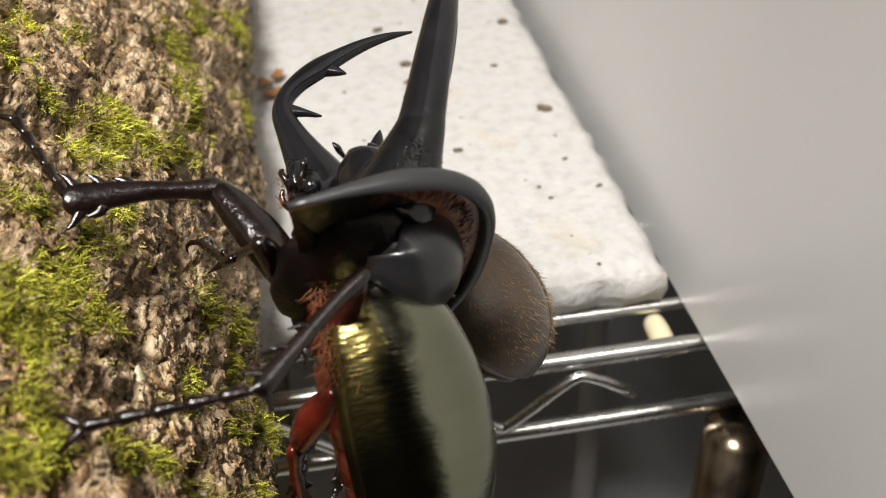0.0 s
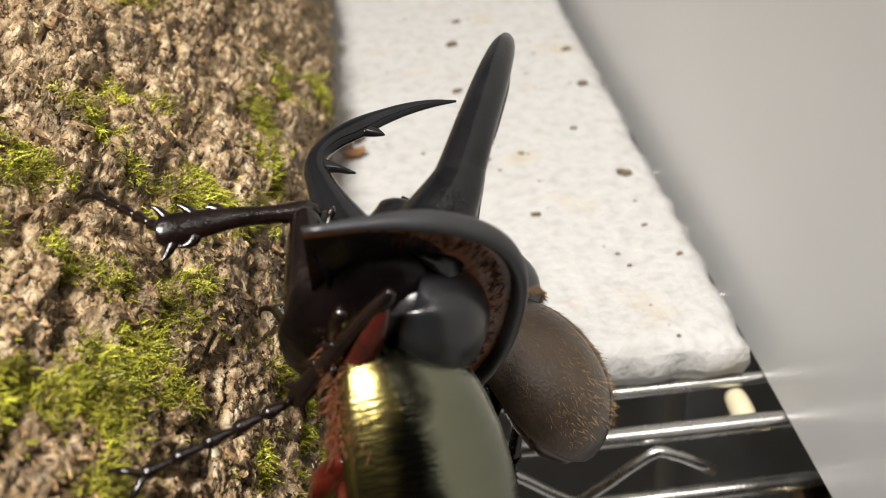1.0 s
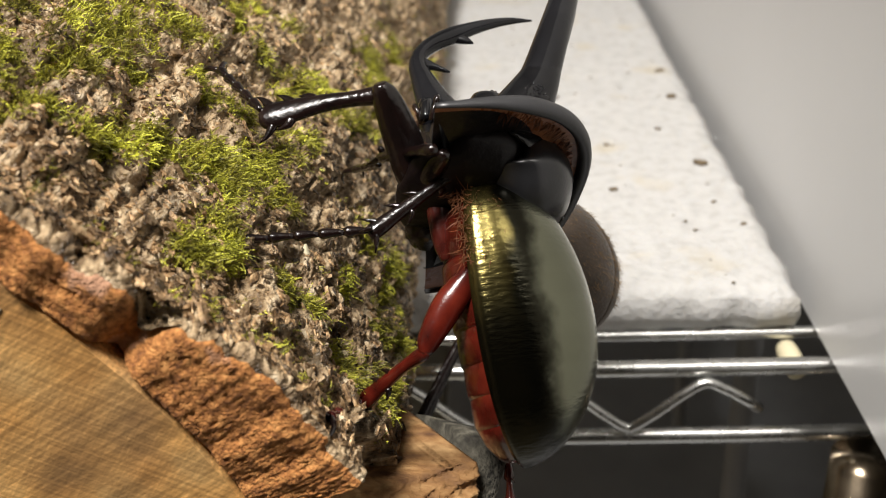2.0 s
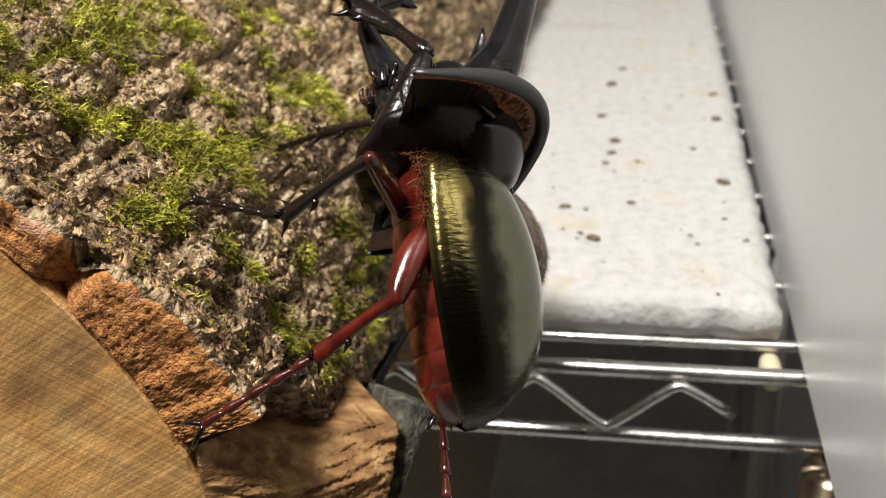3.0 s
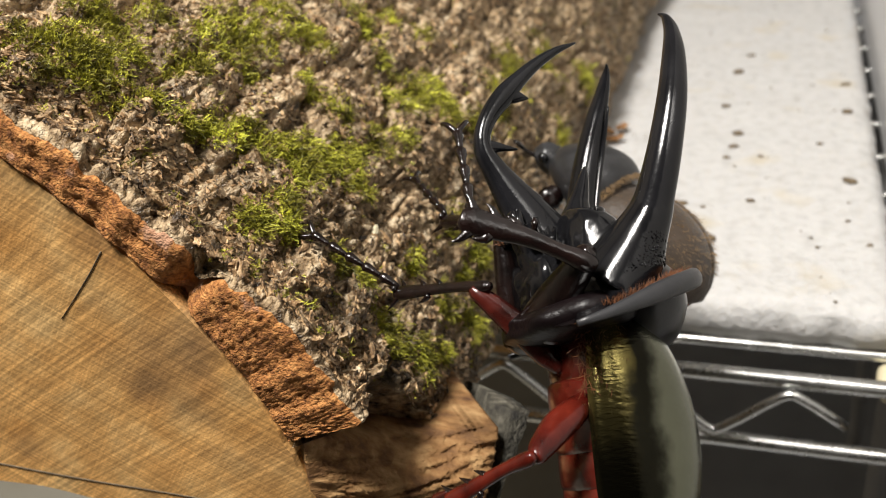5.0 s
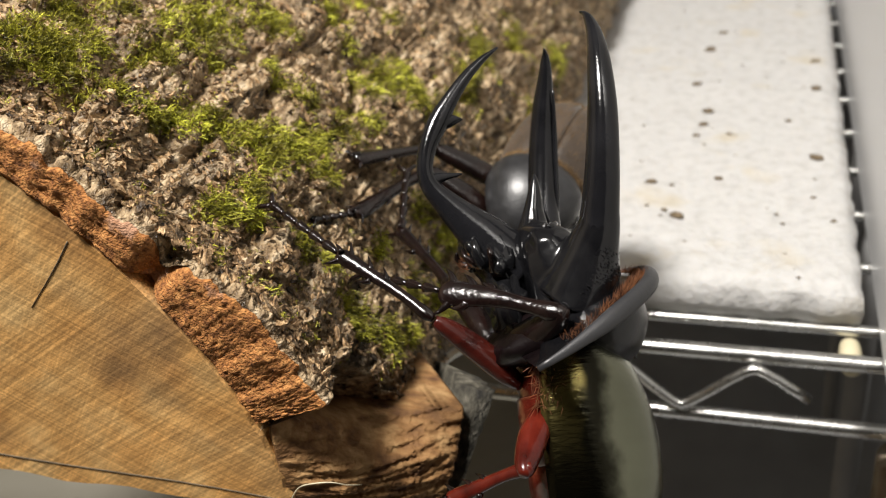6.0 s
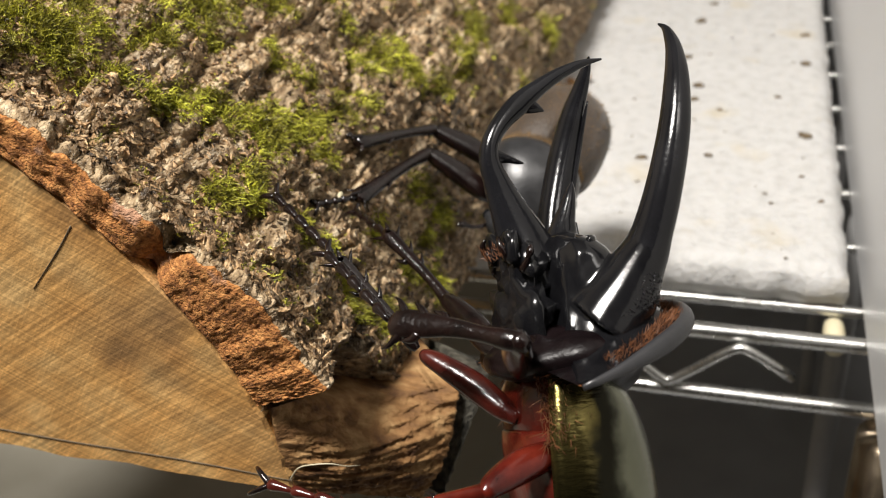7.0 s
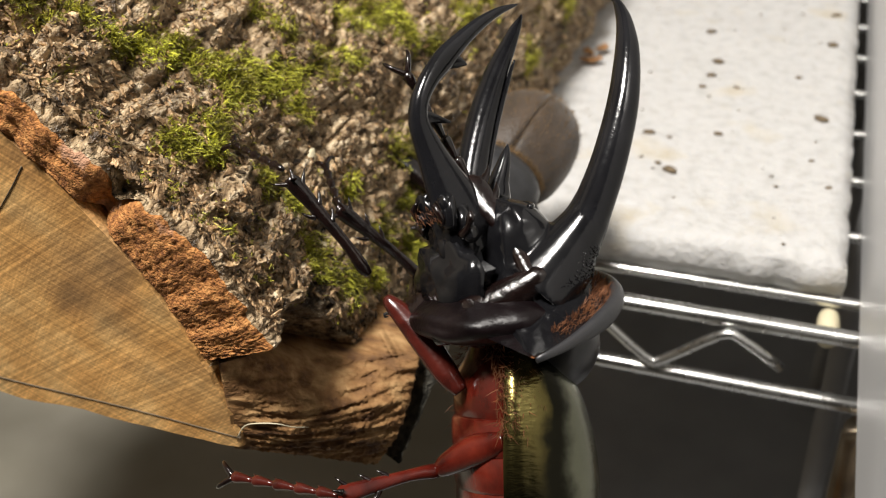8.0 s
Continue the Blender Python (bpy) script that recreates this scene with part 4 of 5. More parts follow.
def tibia_mesh(L, fat=1.0):
    bm = bmesh.new()
    tube(bm, [(0, -0.05 * L, 0, 1.6 * K * fat, 1.5 * K * fat), (0, 0.04 * L, 0, 2.7 * K * fat, 2.3 * K * fat), (0.5 * K, 0.3 * L, 0, 2.2 * K * fat, 1.8 * K * fat), (0.3 * K, 0.7 * L, 0, 2.8 * K * fat, 1.9 * K * fat), (0, 0.95 * L, 0, 3.5 * K * fat, 2.2 * K * fat), (0, 1.02 * L, 0, 2.2 * K * fat, 1.6 * K * fat)], 4, 12)
    return bm


def front_tibia_mesh(L):
    """A front shin: slender at the knee, broad and flat towards the foot."""
    k = K * 0.95
    return tube(bmesh.new(), [(0, -0.05 * L, 0, 1.6 * k, 1.5 * k), (0, 0.04 * L, 0, 2.9 * k, 2.4 * k), (0.4 * k, 0.25 * L, 0, 2.2 * k, 1.9 * k), (0.9 * k, 0.5 * L, 0, 2.6 * k, 1.7 * k), (0.5 * k, 0.75 * L, 0, 3.5 * k, 1.6 * k), (0, 0.95 * L, 0, 3.9 * k, 1.7 * k), (0, 1.02 * L, 0, 2.2 * k, 1.3 * k)], 4, 14)


def teeth(tibia, L):
    """The stout triangular teeth of a front shin."""
    for y, s, l in ((0.6, 1, 1.4), (0.77, 1, 3.2), (0.94, 1, 4.0), (0.8, -1, 1.2), (0.93, -1, 4.6)):
        bm = tube(bmesh.new(), [(s * 1.4 * K, (y - 0.02) * L, 0, 1.9 * K, 1.2 * K), (s * 3.2 * K, y * L, 0, 1.4 * K, 0.9 * K), (s * (3.2 + l * 0.55) * K, (y + 0.05) * L, 0, 0.7 * K, 0.5 * K), (s * (3.2 + l * 0.8) * K, (y + 0.1) * L, 0, 0.12 * K, 0.12 * K)], 2, 8, (0, 1, 0))
        part("tooth", bm, LEG, tibia)
    return tibia


def spines(tibia, L):
    """The pointed spines along a shin, each a part of its own."""
    for y, s, l in ((0.5, 1, 3.2), (0.68, 1, 3.6), (0.62, -1, 2.4), (0.9, 1, 5.0), (0.97, -1, 5.5), (0.98, 0.35, 4.5)):
        z = 0.0 if abs(s) > 0.5 else 1.8 * K
        bm = tube(bmesh.new(), [(s * 1.2 * K, y * L, z, 1.1 * K, 1.0 * K), (s * 2.4 * K, (y + 0.03) * L, z, 0.8 * K, 0.7 * K), (s * (2.4 * K + l * 0.45 * K), (y + 0.1) * L, z, 0.12 * K, 0.12 * K)], 2, 6, (0, 0, 1))
        part("spine", bm, LEG, tibia)
    return tibia


def tarsus_mesh(L):
    bm = bmesh.new()
    n = 5
    for i in range(n):
        y0, y1 = L * 0.86 * i / n, L * 0.86 * (i + 1) / n
        tube(bm, [(0, y0, 0, 0.7 * K, 0.7 * K), (0.15 * K, y0 + 0.5 * (y1 - y0), 0, 1.15 * K, 1.0 * K), (0.1 * K, y0 + 0.88 * (y1 - y0), 0, 1.55 * K, 1.3 * K), (0, y1 + 0.4 * K, 0, 0.8 * K, 0.7 * K)], 2, 8)
        tube(bm, [(0, y0 + 0.8 * (y1 - y0), 0, 0.3 * K, 0.3 * K), (1.3 * K, y1 + 0.2 * K, -0.8 * K, 0.2 * K, 0.2 * K), (1.9 * K, y1 + 1.4 * K, -1.2 * K, 0.05 * K, 0.05 * K)], 1, 5)
    return bm


def claws(tarsus, L):
    """The two hooked claws at a foot's end."""
    for s in (-1, 1):
        bm = tube(bmesh.new(), [(0, 0.85 * L, 0, 0.9 * K, 0.9 * K), (s * 2.2 * K, 0.93 * L, 0.2 * K, 0.75 * K, 0.75 * K), (s * 3.4 * K, 0.99 * L, -1.2 * K, 0.5 * K, 0.5 * K), (s * 3.2 * K, 1.02 * L, -3.4 * K, 0.1 * K, 0.1 * K)], 3, 7)
        part("claw", bm, LEG, tarsus)
    return tarsus


LEG_SIZES = {"front": (30, 33, 37), "far front": (30, 33, 37), "middle": (29, 31, 36), "hind": (22, 27, 40)}


def leg(parent, kind, mat=None):
    f, t, c = LEG_SIZES[kind]
    out = [part("femur", femur_mesh(f * K, {"front": 1.05, "far front": 0.75, "hind": 0.8}.get(kind, 0.72)), mat or {"hind": RED, "middle": DARK_RED}.get(kind, LEG), parent, "" if "front" in kind else "glossy dark red thigh of a leg"),
           part("tibia", front_tibia_mesh(t * K) if kind == "front" else tibia_mesh(t * K, {"far front": 0.7, "hind": 0.72}.get(kind, 0.66)), RED if kind == "hind" else LEG, parent, "red-brown spiny shin of a leg" if kind == "hind" else "dark spiny shin of a leg"),
           part("tarsus", tarsus_mesh(c * K), DARK_RED if kind == "hind" else LEG, parent, "thin jointed foot with two claws")]
    (teeth if kind == "front" else spines)(out[1], t * K)
    claws(out[2], c * K)
    return [(o, L * K) for o, L in zip(out, (f, t, c))]


def male_beetle():
    root = tagged(new("rhinoceros_beetle"), "large black three-horned beetle with bronze wing cases clinging to log", "beetle")
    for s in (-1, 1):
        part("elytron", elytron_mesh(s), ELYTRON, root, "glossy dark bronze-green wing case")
    for i, (a, b) in enumerate(((-17, -27), (-26, -36), (-35, -45), (-44, -53), (-52, -61), (-60, -70))):
        part("abdomen_plate", abdomen_ring(a, b, depth=13 - 0.5 * i), RED, root, "dark red belly plate")
    part("breast_plate", abdomen_ring(3, -18, depth=12.5), RED, root, "dark red breast plate")
    part("neck", tube(bmesh.new(), mm([(0, -7, 8, 16, 10), (0, -3, 9.5, 20, 12.5), (0, 1, 10.8, 22, 13.4), (0, 3, 11.2, 22.5, 13.6), (0, 4.2, 11.2, 21.6, 13), (0, 4.8, 10.6, 19.5, 11.8), (0, 9, 10, 18, 11)]), 4, 28), COLLAR, root, "smooth grey collar before the wing cases")
    part("scutellum", tube(bmesh.new(), mm([(0, 1, 12.5, 4, 1.2), (0, -4, 17.5, 3.2, 1.2), (0, -9, 20.2, 0.6, 0.5)]), 3, 10), SHELL, root)
    rnd = random.Random(3)
    spots = []
    for _ in range(700):
        y = rnd.uniform(-20, 2)
        w, h = along(ELYTRA_PROFILE, y)
        s = rnd.choice((-1, 1))
        spots.append((Vector((s * w * 0.93, y, rnd.uniform(-9, -1.5))) * K, (s, -0.5, -0.3)))
    hr = new("breast_hair", hairs(spots, 4.5 * K, 0.14 * K, 6))
    hr.parent = root
    tagged(hr, kind="stuff")
    spots = []
    for _ in range(260):
        y = 2 - 16 * rnd.random() ** 1.4
        w, h = along(ELYTRA_PROFILE, y)
        s, phi = rnd.choice((-1, 1)), radians(rnd.uniform(-12, 14))
        spots.append((Vector((s * (0.15 + w * math.cos(phi)), y, -1 + h * math.sin(phi))) * K, (s * 0.6, -1.2, 0.3)))
    hr = new("margin_hair", hairs(spots, 1.5 * K, 0.05 * K, 26))
    hr.parent = root
    tagged(hr, "short golden hair along the wing cases' margins", kind="stuff")
    for kind, pts in (("middle", ((12, -6, -8), (28, -16, -2), (29, -34, -3), (27, -52, -4))), ("hind", ((12, -24, -8), (27, -38, -2), (26, -56, -3), (20, -72, -5)))):
        for (ob, L), a, b in zip(leg(root, kind), pts, pts[1:]):
            ob.matrix_basis = body_pose(Vector(a) * K, Vector(b) - Vector(a), (1, 0, 0.2))
    return root, pronotum(root), head(root), {k: leg(root, k) for k in LEG_SIZES}


MALE, SHIELD, HEAD, MALE_LEGS = male_beetle()


def female_beetle():
    root = tagged(new("female_beetle"), "hornless female beetle with brown velvety wing cases behind the log", "beetle")
    prof = [(r[0] * 0.7, r[1] * 0.8, r[2] * 0.82) for r in ELYTRA_PROFILE]
    for s in (-1, 1):
        part("elytron", elytron_mesh(s, profile=prof), VELVET, root, "dull brown velvety wing case")
    for a, b in ((0, -16), (-15, -27), (-26, -38), (-37, -48)):
        part("abdomen_plate", abdomen_ring(a, b, profile=prof, depth=11), RED, root)
    part("pronotum", tube(bmesh.new(), mm([(0, -2, 4, 16, 11), (0, 4, 4.5, 18.8, 14), (0, 12, 3.5, 17.6, 13), (0, 20, 1, 13, 9.5), (0, 25, -1, 8, 6)]), 4, 24), DULL, root, "grey-black pitted shield")
    capsule = part("head", blob((0, 28, -2), (8, 7, 5.5), wob=0.2), DULL, root)
    for s in (-1, 1):
        part("eye", blob((7.5 * s, 28, -2), (2, 2.2, 2)), SHELL, capsule)
        part("antenna", tube(bmesh.new(), mm([(6 * s, 31, -4, 0.9, 0.9), (10 * s, 35, -4, 0.7, 0.7), (14 * s, 37, -3, 1.4, 1), (15 * s, 39, -3, 0.3, 0.3)]), 3, 8), LEG, capsule)
    rnd = random.Random(13)
    spots = []
    for _ in range(900):
        a = rnd.uniform(0.1, 3.04)
        spots.append((Vector((17 * math.cos(a), -1.5 + rnd.uniform(-1.5, 1), 3 + 13 * math.sin(a))) * K, (math.cos(a), -1.5, 0.4 * math.sin(a))))
    for _ in range(1600):
        y = rnd.uniform(-46, -2)
        w, h = along(prof, y)
        a = rnd.uniform(0.1, 3.04)
        spots.append((Vector((w * math.cos(a), y, -1 + h * math.sin(a))) * K, (math.cos(a) * 0.6, -1.5, 0.6 * math.sin(a))))
    hr = new("hair_fringe", hairs(spots, 2.2 * K, 0.08 * K, 16, mat=GOLD_HAIR))
    hr.parent = root
    tagged(hr, "golden hair fringe behind the shield", kind="stuff")
    stepping = []
    for s in (-1, 1):
        for hip, near, late in (((12, 14, -7), ((14, 12, -14), (12, 4, -26), (10, -4, -34)), ((39, 17, 2), (45, 66, 18), (55, 82, 22))),
                                ((14, -4, -7), ((15, -6, -14), (13, -14, -26), (11, -20, -34)), ((43, 3, 1), (57, 45, 20), (71, 41, 19))),
                                ((12, -18, -7), ((14, -26, -14), (13, -36, -24), (12, -46, -30)), None)):
            early = [Vector((s * x, y, z)) for x, y, z in (hip, *near)]
            moved = [Vector((s * x, y, z)) for x, y, z in (hip, *late)] if late and s > 0 else early
            base = early[0]
            for i, (nm, fn) in enumerate((("femur", femur_mesh), ("tibia", tibia_mesh), ("tarsus", tarsus_mesh))):
                L = (moved[i + 1] - moved[i]).length
                o = part(nm, fn(L * K, 1.0) if nm != "tarsus" else fn(L * K), LEG, root)
                if nm == "tibia":
                    spines(o, L * K)
                if nm == "tarsus":
                    claws(o, L * K)
                d0, d1 = (early[i + 1] - early[i]).normalized(), (moved[i + 1] - moved[i]).normalized()
                first, last = body_pose(base * K, d0, (0, 0, 1)), body_pose(moved[i] * K, d1, (0, 0, 1))
                o.matrix_basis = first
                if moved is not early:
                    mids = [body_pose(base.lerp(moved[i], q) * K, way, (0, 0, 1)) for q, way in ((0.33, (0.8, -0.2, -0.5)), (0.67, (0.8, 0.5, 0.2)))]
                    stepping.append((o, first, *mids, last))
                base = base + d0 * L
    return root, stepping


FEMALE, FEMALE_STEPS = female_beetle()


# ---- what moves ----
def motions():
    # time, the shield's place, the body's and the shield's forward, the dorsal direction, the head's pitch
    male = [
        (0.0, (-0.1173, -0.1012, 0.0963), (-0.08, 0.62, 0.78), (-0.111, 0.921, 0.374), (0.991, 0.130, -0.026), 4),
        (0.5, (-0.1217, -0.1017, 0.1032), (-0.08, 0.62, 0.78), (-0.088, 0.954, 0.287), (0.992, 0.112, -0.065), 3),
        (1.0, (-0.1285, -0.1077, 0.1085), (-0.08, 0.62, 0.78), (-0.053, 0.956, 0.288), (0.988, 0.092, -0.124), 2),
        (1.5, (-0.1246, -0.1080, 0.1022), (-0.08, 0.62, 0.78), (-0.089, 0.908, 0.409), (0.987, 0.135, -0.086), 2),
        (1.7, (-0.1283, -0.1023, 0.0943), (-0.10, 0.62, 0.78), (-0.093, 0.909, 0.406), (0.979, 0.158, -0.130), 1),
        (2.8, (-0.1078, -0.1253, 0.1046), (-0.20, 0.60, 0.77), (-0.238, 0.728, 0.643), (0.878, 0.444, -0.179), 11),
        (3.0, (-0.1127, -0.1279, 0.1105), (-0.20, 0.60, 0.77), (-0.290, 0.796, 0.531), (0.847, 0.473, -0.245), 0),
        (3.5, (-0.1047, -0.1377, 0.1278), (-0.20, 0.60, 0.77), (-0.468, 0.801, 0.372), (0.836, 0.538, -0.107), 6),
        (4.0, (-0.1045, -0.1713, 0.1264), (-0.20, 0.60, 0.77), (-0.533, 0.735, 0.420), (0.792, 0.608, -0.060), 11),
        (4.2, (-0.1093, -0.1374, 0.1047), (-0.20, 0.60, 0.77), (-0.398, 0.797, 0.455), (0.881, 0.471, -0.053), 0),
        (4.5, (-0.1007, -0.1403, 0.0959), (-0.20, 0.60, 0.77), (-0.295, 0.738, 0.606), (0.865, 0.475, -0.158), -4),
        (4.7, (-0.1006, -0.1480, 0.0925), (-0.20, 0.60, 0.77), (-0.306, 0.637, 0.707), (0.818, 0.557, -0.147), -5),
        (5.8, (-0.0962, -0.1440, 0.0741), (-0.20, 0.60, 0.77), (-0.408, 0.390, 0.825), (0.768, 0.635, 0.080), -7),
        (6.0, (-0.0969, -0.1464, 0.0768), (-0.20, 0.60, 0.77), (-0.437, 0.353, 0.827), (0.776, 0.614, 0.148), -8),
        (6.5, (-0.0961, -0.1554, 0.0775), (-0.20, 0.60, 0.77), (-0.337, 0.336, 0.880), (0.775, 0.630, 0.056), -8),
        (7.0, (-0.0886, -0.1673, 0.0835), (-0.20, 0.60, 0.77), (-0.279, 0.443, 0.852), (0.742, 0.663, -0.101), 4),
        (7.2, (-0.0872, -0.1789, 0.0837), (-0.20, 0.60, 0.77), (-0.288, 0.452, 0.844), (0.712, 0.691, -0.127), 4),
        (7.5, (-0.0848, -0.1734, 0.0864), (-0.20, 0.60, 0.77), (-0.394, 0.401, 0.827), (0.695, 0.719, -0.017), 4),
        (8.0, (-0.0962, -0.1610, 0.0805), (-0.20, 0.60, 0.77), (-0.214, 0.378, 0.901), (0.552, 0.808, -0.208), -5),
    ]
    roots, heads, shields = [], [], []
    joint = Vector((0, 0.012, -0.008)) * 0.92
    for t, at, fb, fp, dor, pitch in male:
        sp = body_pose(at, fp, dor)
        side = Vector(fb).normalized().cross(Vector(dor))
        late = max(0.0, (t - 7.5) / 0.5)
        turn = 0.26 + 0.16 * late
        gap = 4 * max(0.0, min(1.0, (t - 4.5) / 1.5)) + 10 * late
        lift = float(np.interp(t, (1.5, 1.7, 2.8, 3.0, 3.5, 4.2, 4.5, 4.7, 5.8, 6.5, 7.0), (0, 5, 0, 3, 0, 0, 4, 7, 5, 0, -2)))
        b = body_pose(sp @ (Vector((0, -6 - gap, -4 + 9 * late + lift)) * K), fb, Vector(dor) - side * turn)
        roots.append((t, b))
        shields.append((t, b.inverted() @ sp))
        heads.append((t, b.inverted() @ sp @ Matrix.Translation(joint) @ pose(0, 0, 0, pitch) @ Matrix.Translation(-joint)))
    walk(MALE, roots)
    walk(SHIELD, shields)
    walk(HEAD, heads)
    front = [
        (0.0, (-0.1476, -0.0913, 0.1105), (-0.1764, -0.0964, 0.1151), (-0.1912, -0.0665, 0.1218)),
        (0.5, (-0.1449, -0.1108, 0.1336), (-0.1727, -0.1006, 0.1253), (-0.1930, -0.0729, 0.1242)),
        (1.0, (-0.1440, -0.0915, 0.1240), (-0.1712, -0.0981, 0.1267), (-0.1924, -0.0716, 0.1231)),
        (1.5, (-0.1457, -0.1186, 0.1310), (-0.1737, -0.1068, 0.1228), (-0.1911, -0.0766, 0.1237)),
        (1.7, (-0.1475, -0.1155, 0.1258), (-0.1762, -0.1083, 0.1194), (-0.1907, -0.0777, 0.1233)),
        (2.8, (-0.1317, -0.1209, 0.1181), (-0.1637, -0.1331, 0.1221), (-0.1967, -0.1311, 0.1263)),
        (3.0, (-0.1145, -0.1222, 0.1345), (-0.1380, -0.1053, 0.1432), (-0.1422, -0.1340, 0.1611)),
        (3.5, (-0.1054, -0.1469, 0.1574), (-0.1162, -0.1205, 0.1675), (-0.1148, -0.1501, 0.1843)),
        (4.0, (-0.1055, -0.1794, 0.1545), (-0.1207, -0.1551, 0.1644), (-0.1182, -0.1828, 0.1840)),
        (4.2, (-0.1191, -0.1577, 0.1345), (-0.1251, -0.1863, 0.1428), (-0.1223, -0.1623, 0.1667)),
        (4.5, (-0.0934, -0.1523, 0.1208), (-0.1134, -0.1486, 0.1501), (-0.1269, -0.1177, 0.1546)),
        (4.7, (-0.0957, -0.1652, 0.1173), (-0.1211, -0.1662, 0.1353), (-0.1276, -0.1336, 0.1427)),
        (5.8, (-0.0854, -0.1668, 0.0895), (-0.1147, -0.1736, 0.0950), (-0.1457, -0.1810, 0.1106)),
        (6.0, (-0.0878, -0.1723, 0.0905), (-0.1189, -0.1666, 0.0904), (-0.1496, -0.1512, 0.0846)),
        (6.5, (-0.0919, -0.1867, 0.0918), (-0.1226, -0.1791, 0.0901), (-0.1513, -0.1593, 0.0914)),
        (7.0, (-0.0913, -0.2019, 0.1019), (-0.1224, -0.1951, 0.0979), (-0.1488, -0.1720, 0.1019)),
        (7.2, (-0.0796, -0.2113, 0.1016), (-0.1081, -0.2023, 0.0965), (-0.1349, -0.1859, 0.1095)),
        (7.5, (-0.0859, -0.2094, 0.1071), (-0.1219, -0.2258, 0.1167), (-0.1537, -0.2426, 0.1301)),
        (8.0, (-0.0821, -0.1715, 0.0907), (-0.1032, -0.1536, 0.1034), (-0.1232, -0.1460, 0.1300)),
    ]
    middle = [
        (0.0, (-0.1212, -0.1309, 0.1136), (-0.1408, -0.1496, 0.1071), (-0.1755, -0.1512, 0.1053)),
        (0.5, (-0.1265, -0.1279, 0.1245), (-0.1461, -0.1325, 0.1057), (-0.1777, -0.1467, 0.1063)),
        (1.0, (-0.1289, -0.1306, 0.1296), (-0.1476, -0.1305, 0.1082), (-0.1773, -0.1457, 0.1066)),
        (1.5, (-0.1261, -0.1342, 0.1213), (-0.1472, -0.1352, 0.1016), (-0.1768, -0.1479, 0.1055)),
        (1.7, (-0.1263, -0.1124, 0.1070), (-0.1477, -0.1280, 0.0964), (-0.1807, -0.1381, 0.0977)),
        (2.8, (-0.1154, -0.1664, 0.1146), (-0.1422, -0.1617, 0.1034), (-0.1747, -0.1520, 0.1049)),
        (3.0, (-0.1188, -0.1672, 0.1236), (-0.1427, -0.1623, 0.1065), (-0.1742, -0.1490, 0.1050)),
        (3.5, (-0.1246, -0.1709, 0.1403), (-0.1418, -0.1581, 0.1192), (-0.1731, -0.1485, 0.1070)),
        (4.0, (-0.1243, -0.1712, 0.1295), (-0.1422, -0.1666, 0.1116), (-0.1702, -0.1554, 0.1095)),
        (4.2, (-0.1243, -0.1687, 0.1223), (-0.1445, -0.1591, 0.1047), (-0.1748, -0.1459, 0.1016)),
        (4.5, (-0.1261, -0.1385, 0.0968), (-0.1526, -0.1327, 0.0866), (-0.1749, -0.1474, 0.1046)),
        (4.7, (-0.1240, -0.1524, 0.0952), (-0.1501, -0.1450, 0.0864), (-0.1805, -0.1381, 0.0978)),
        (5.8, (-0.1133, -0.1708, 0.0887), (-0.1409, -0.1653, 0.0931), (-0.1701, -0.1550, 0.1048)),
        (6.0, (-0.1198, -0.1740, 0.0878), (-0.1456, -0.1644, 0.0977), (-0.1741, -0.1476, 0.1037)),
        (6.5, (-0.1184, -0.1817, 0.0891), (-0.1441, -0.1697, 0.1027), (-0.1727, -0.1504, 0.1053)),
        (7.0, (-0.1214, -0.1819, 0.0800), (-0.1455, -0.1704, 0.0979), (-0.1724, -0.1496, 0.1038)),
        (7.2, (-0.1139, -0.1938, 0.0976), (-0.1358, -0.1756, 0.0990), (-0.1645, -0.1642, 0.1111)),
        (7.5, (-0.1165, -0.1841, 0.0902), (-0.1421, -0.1719, 0.1043), (-0.1707, -0.1525, 0.1046)),
        (8.0, (-0.1234, -0.1695, 0.0812), (-0.1462, -0.1662, 0.1069), (-0.1734, -0.1477, 0.1016)),
    ]
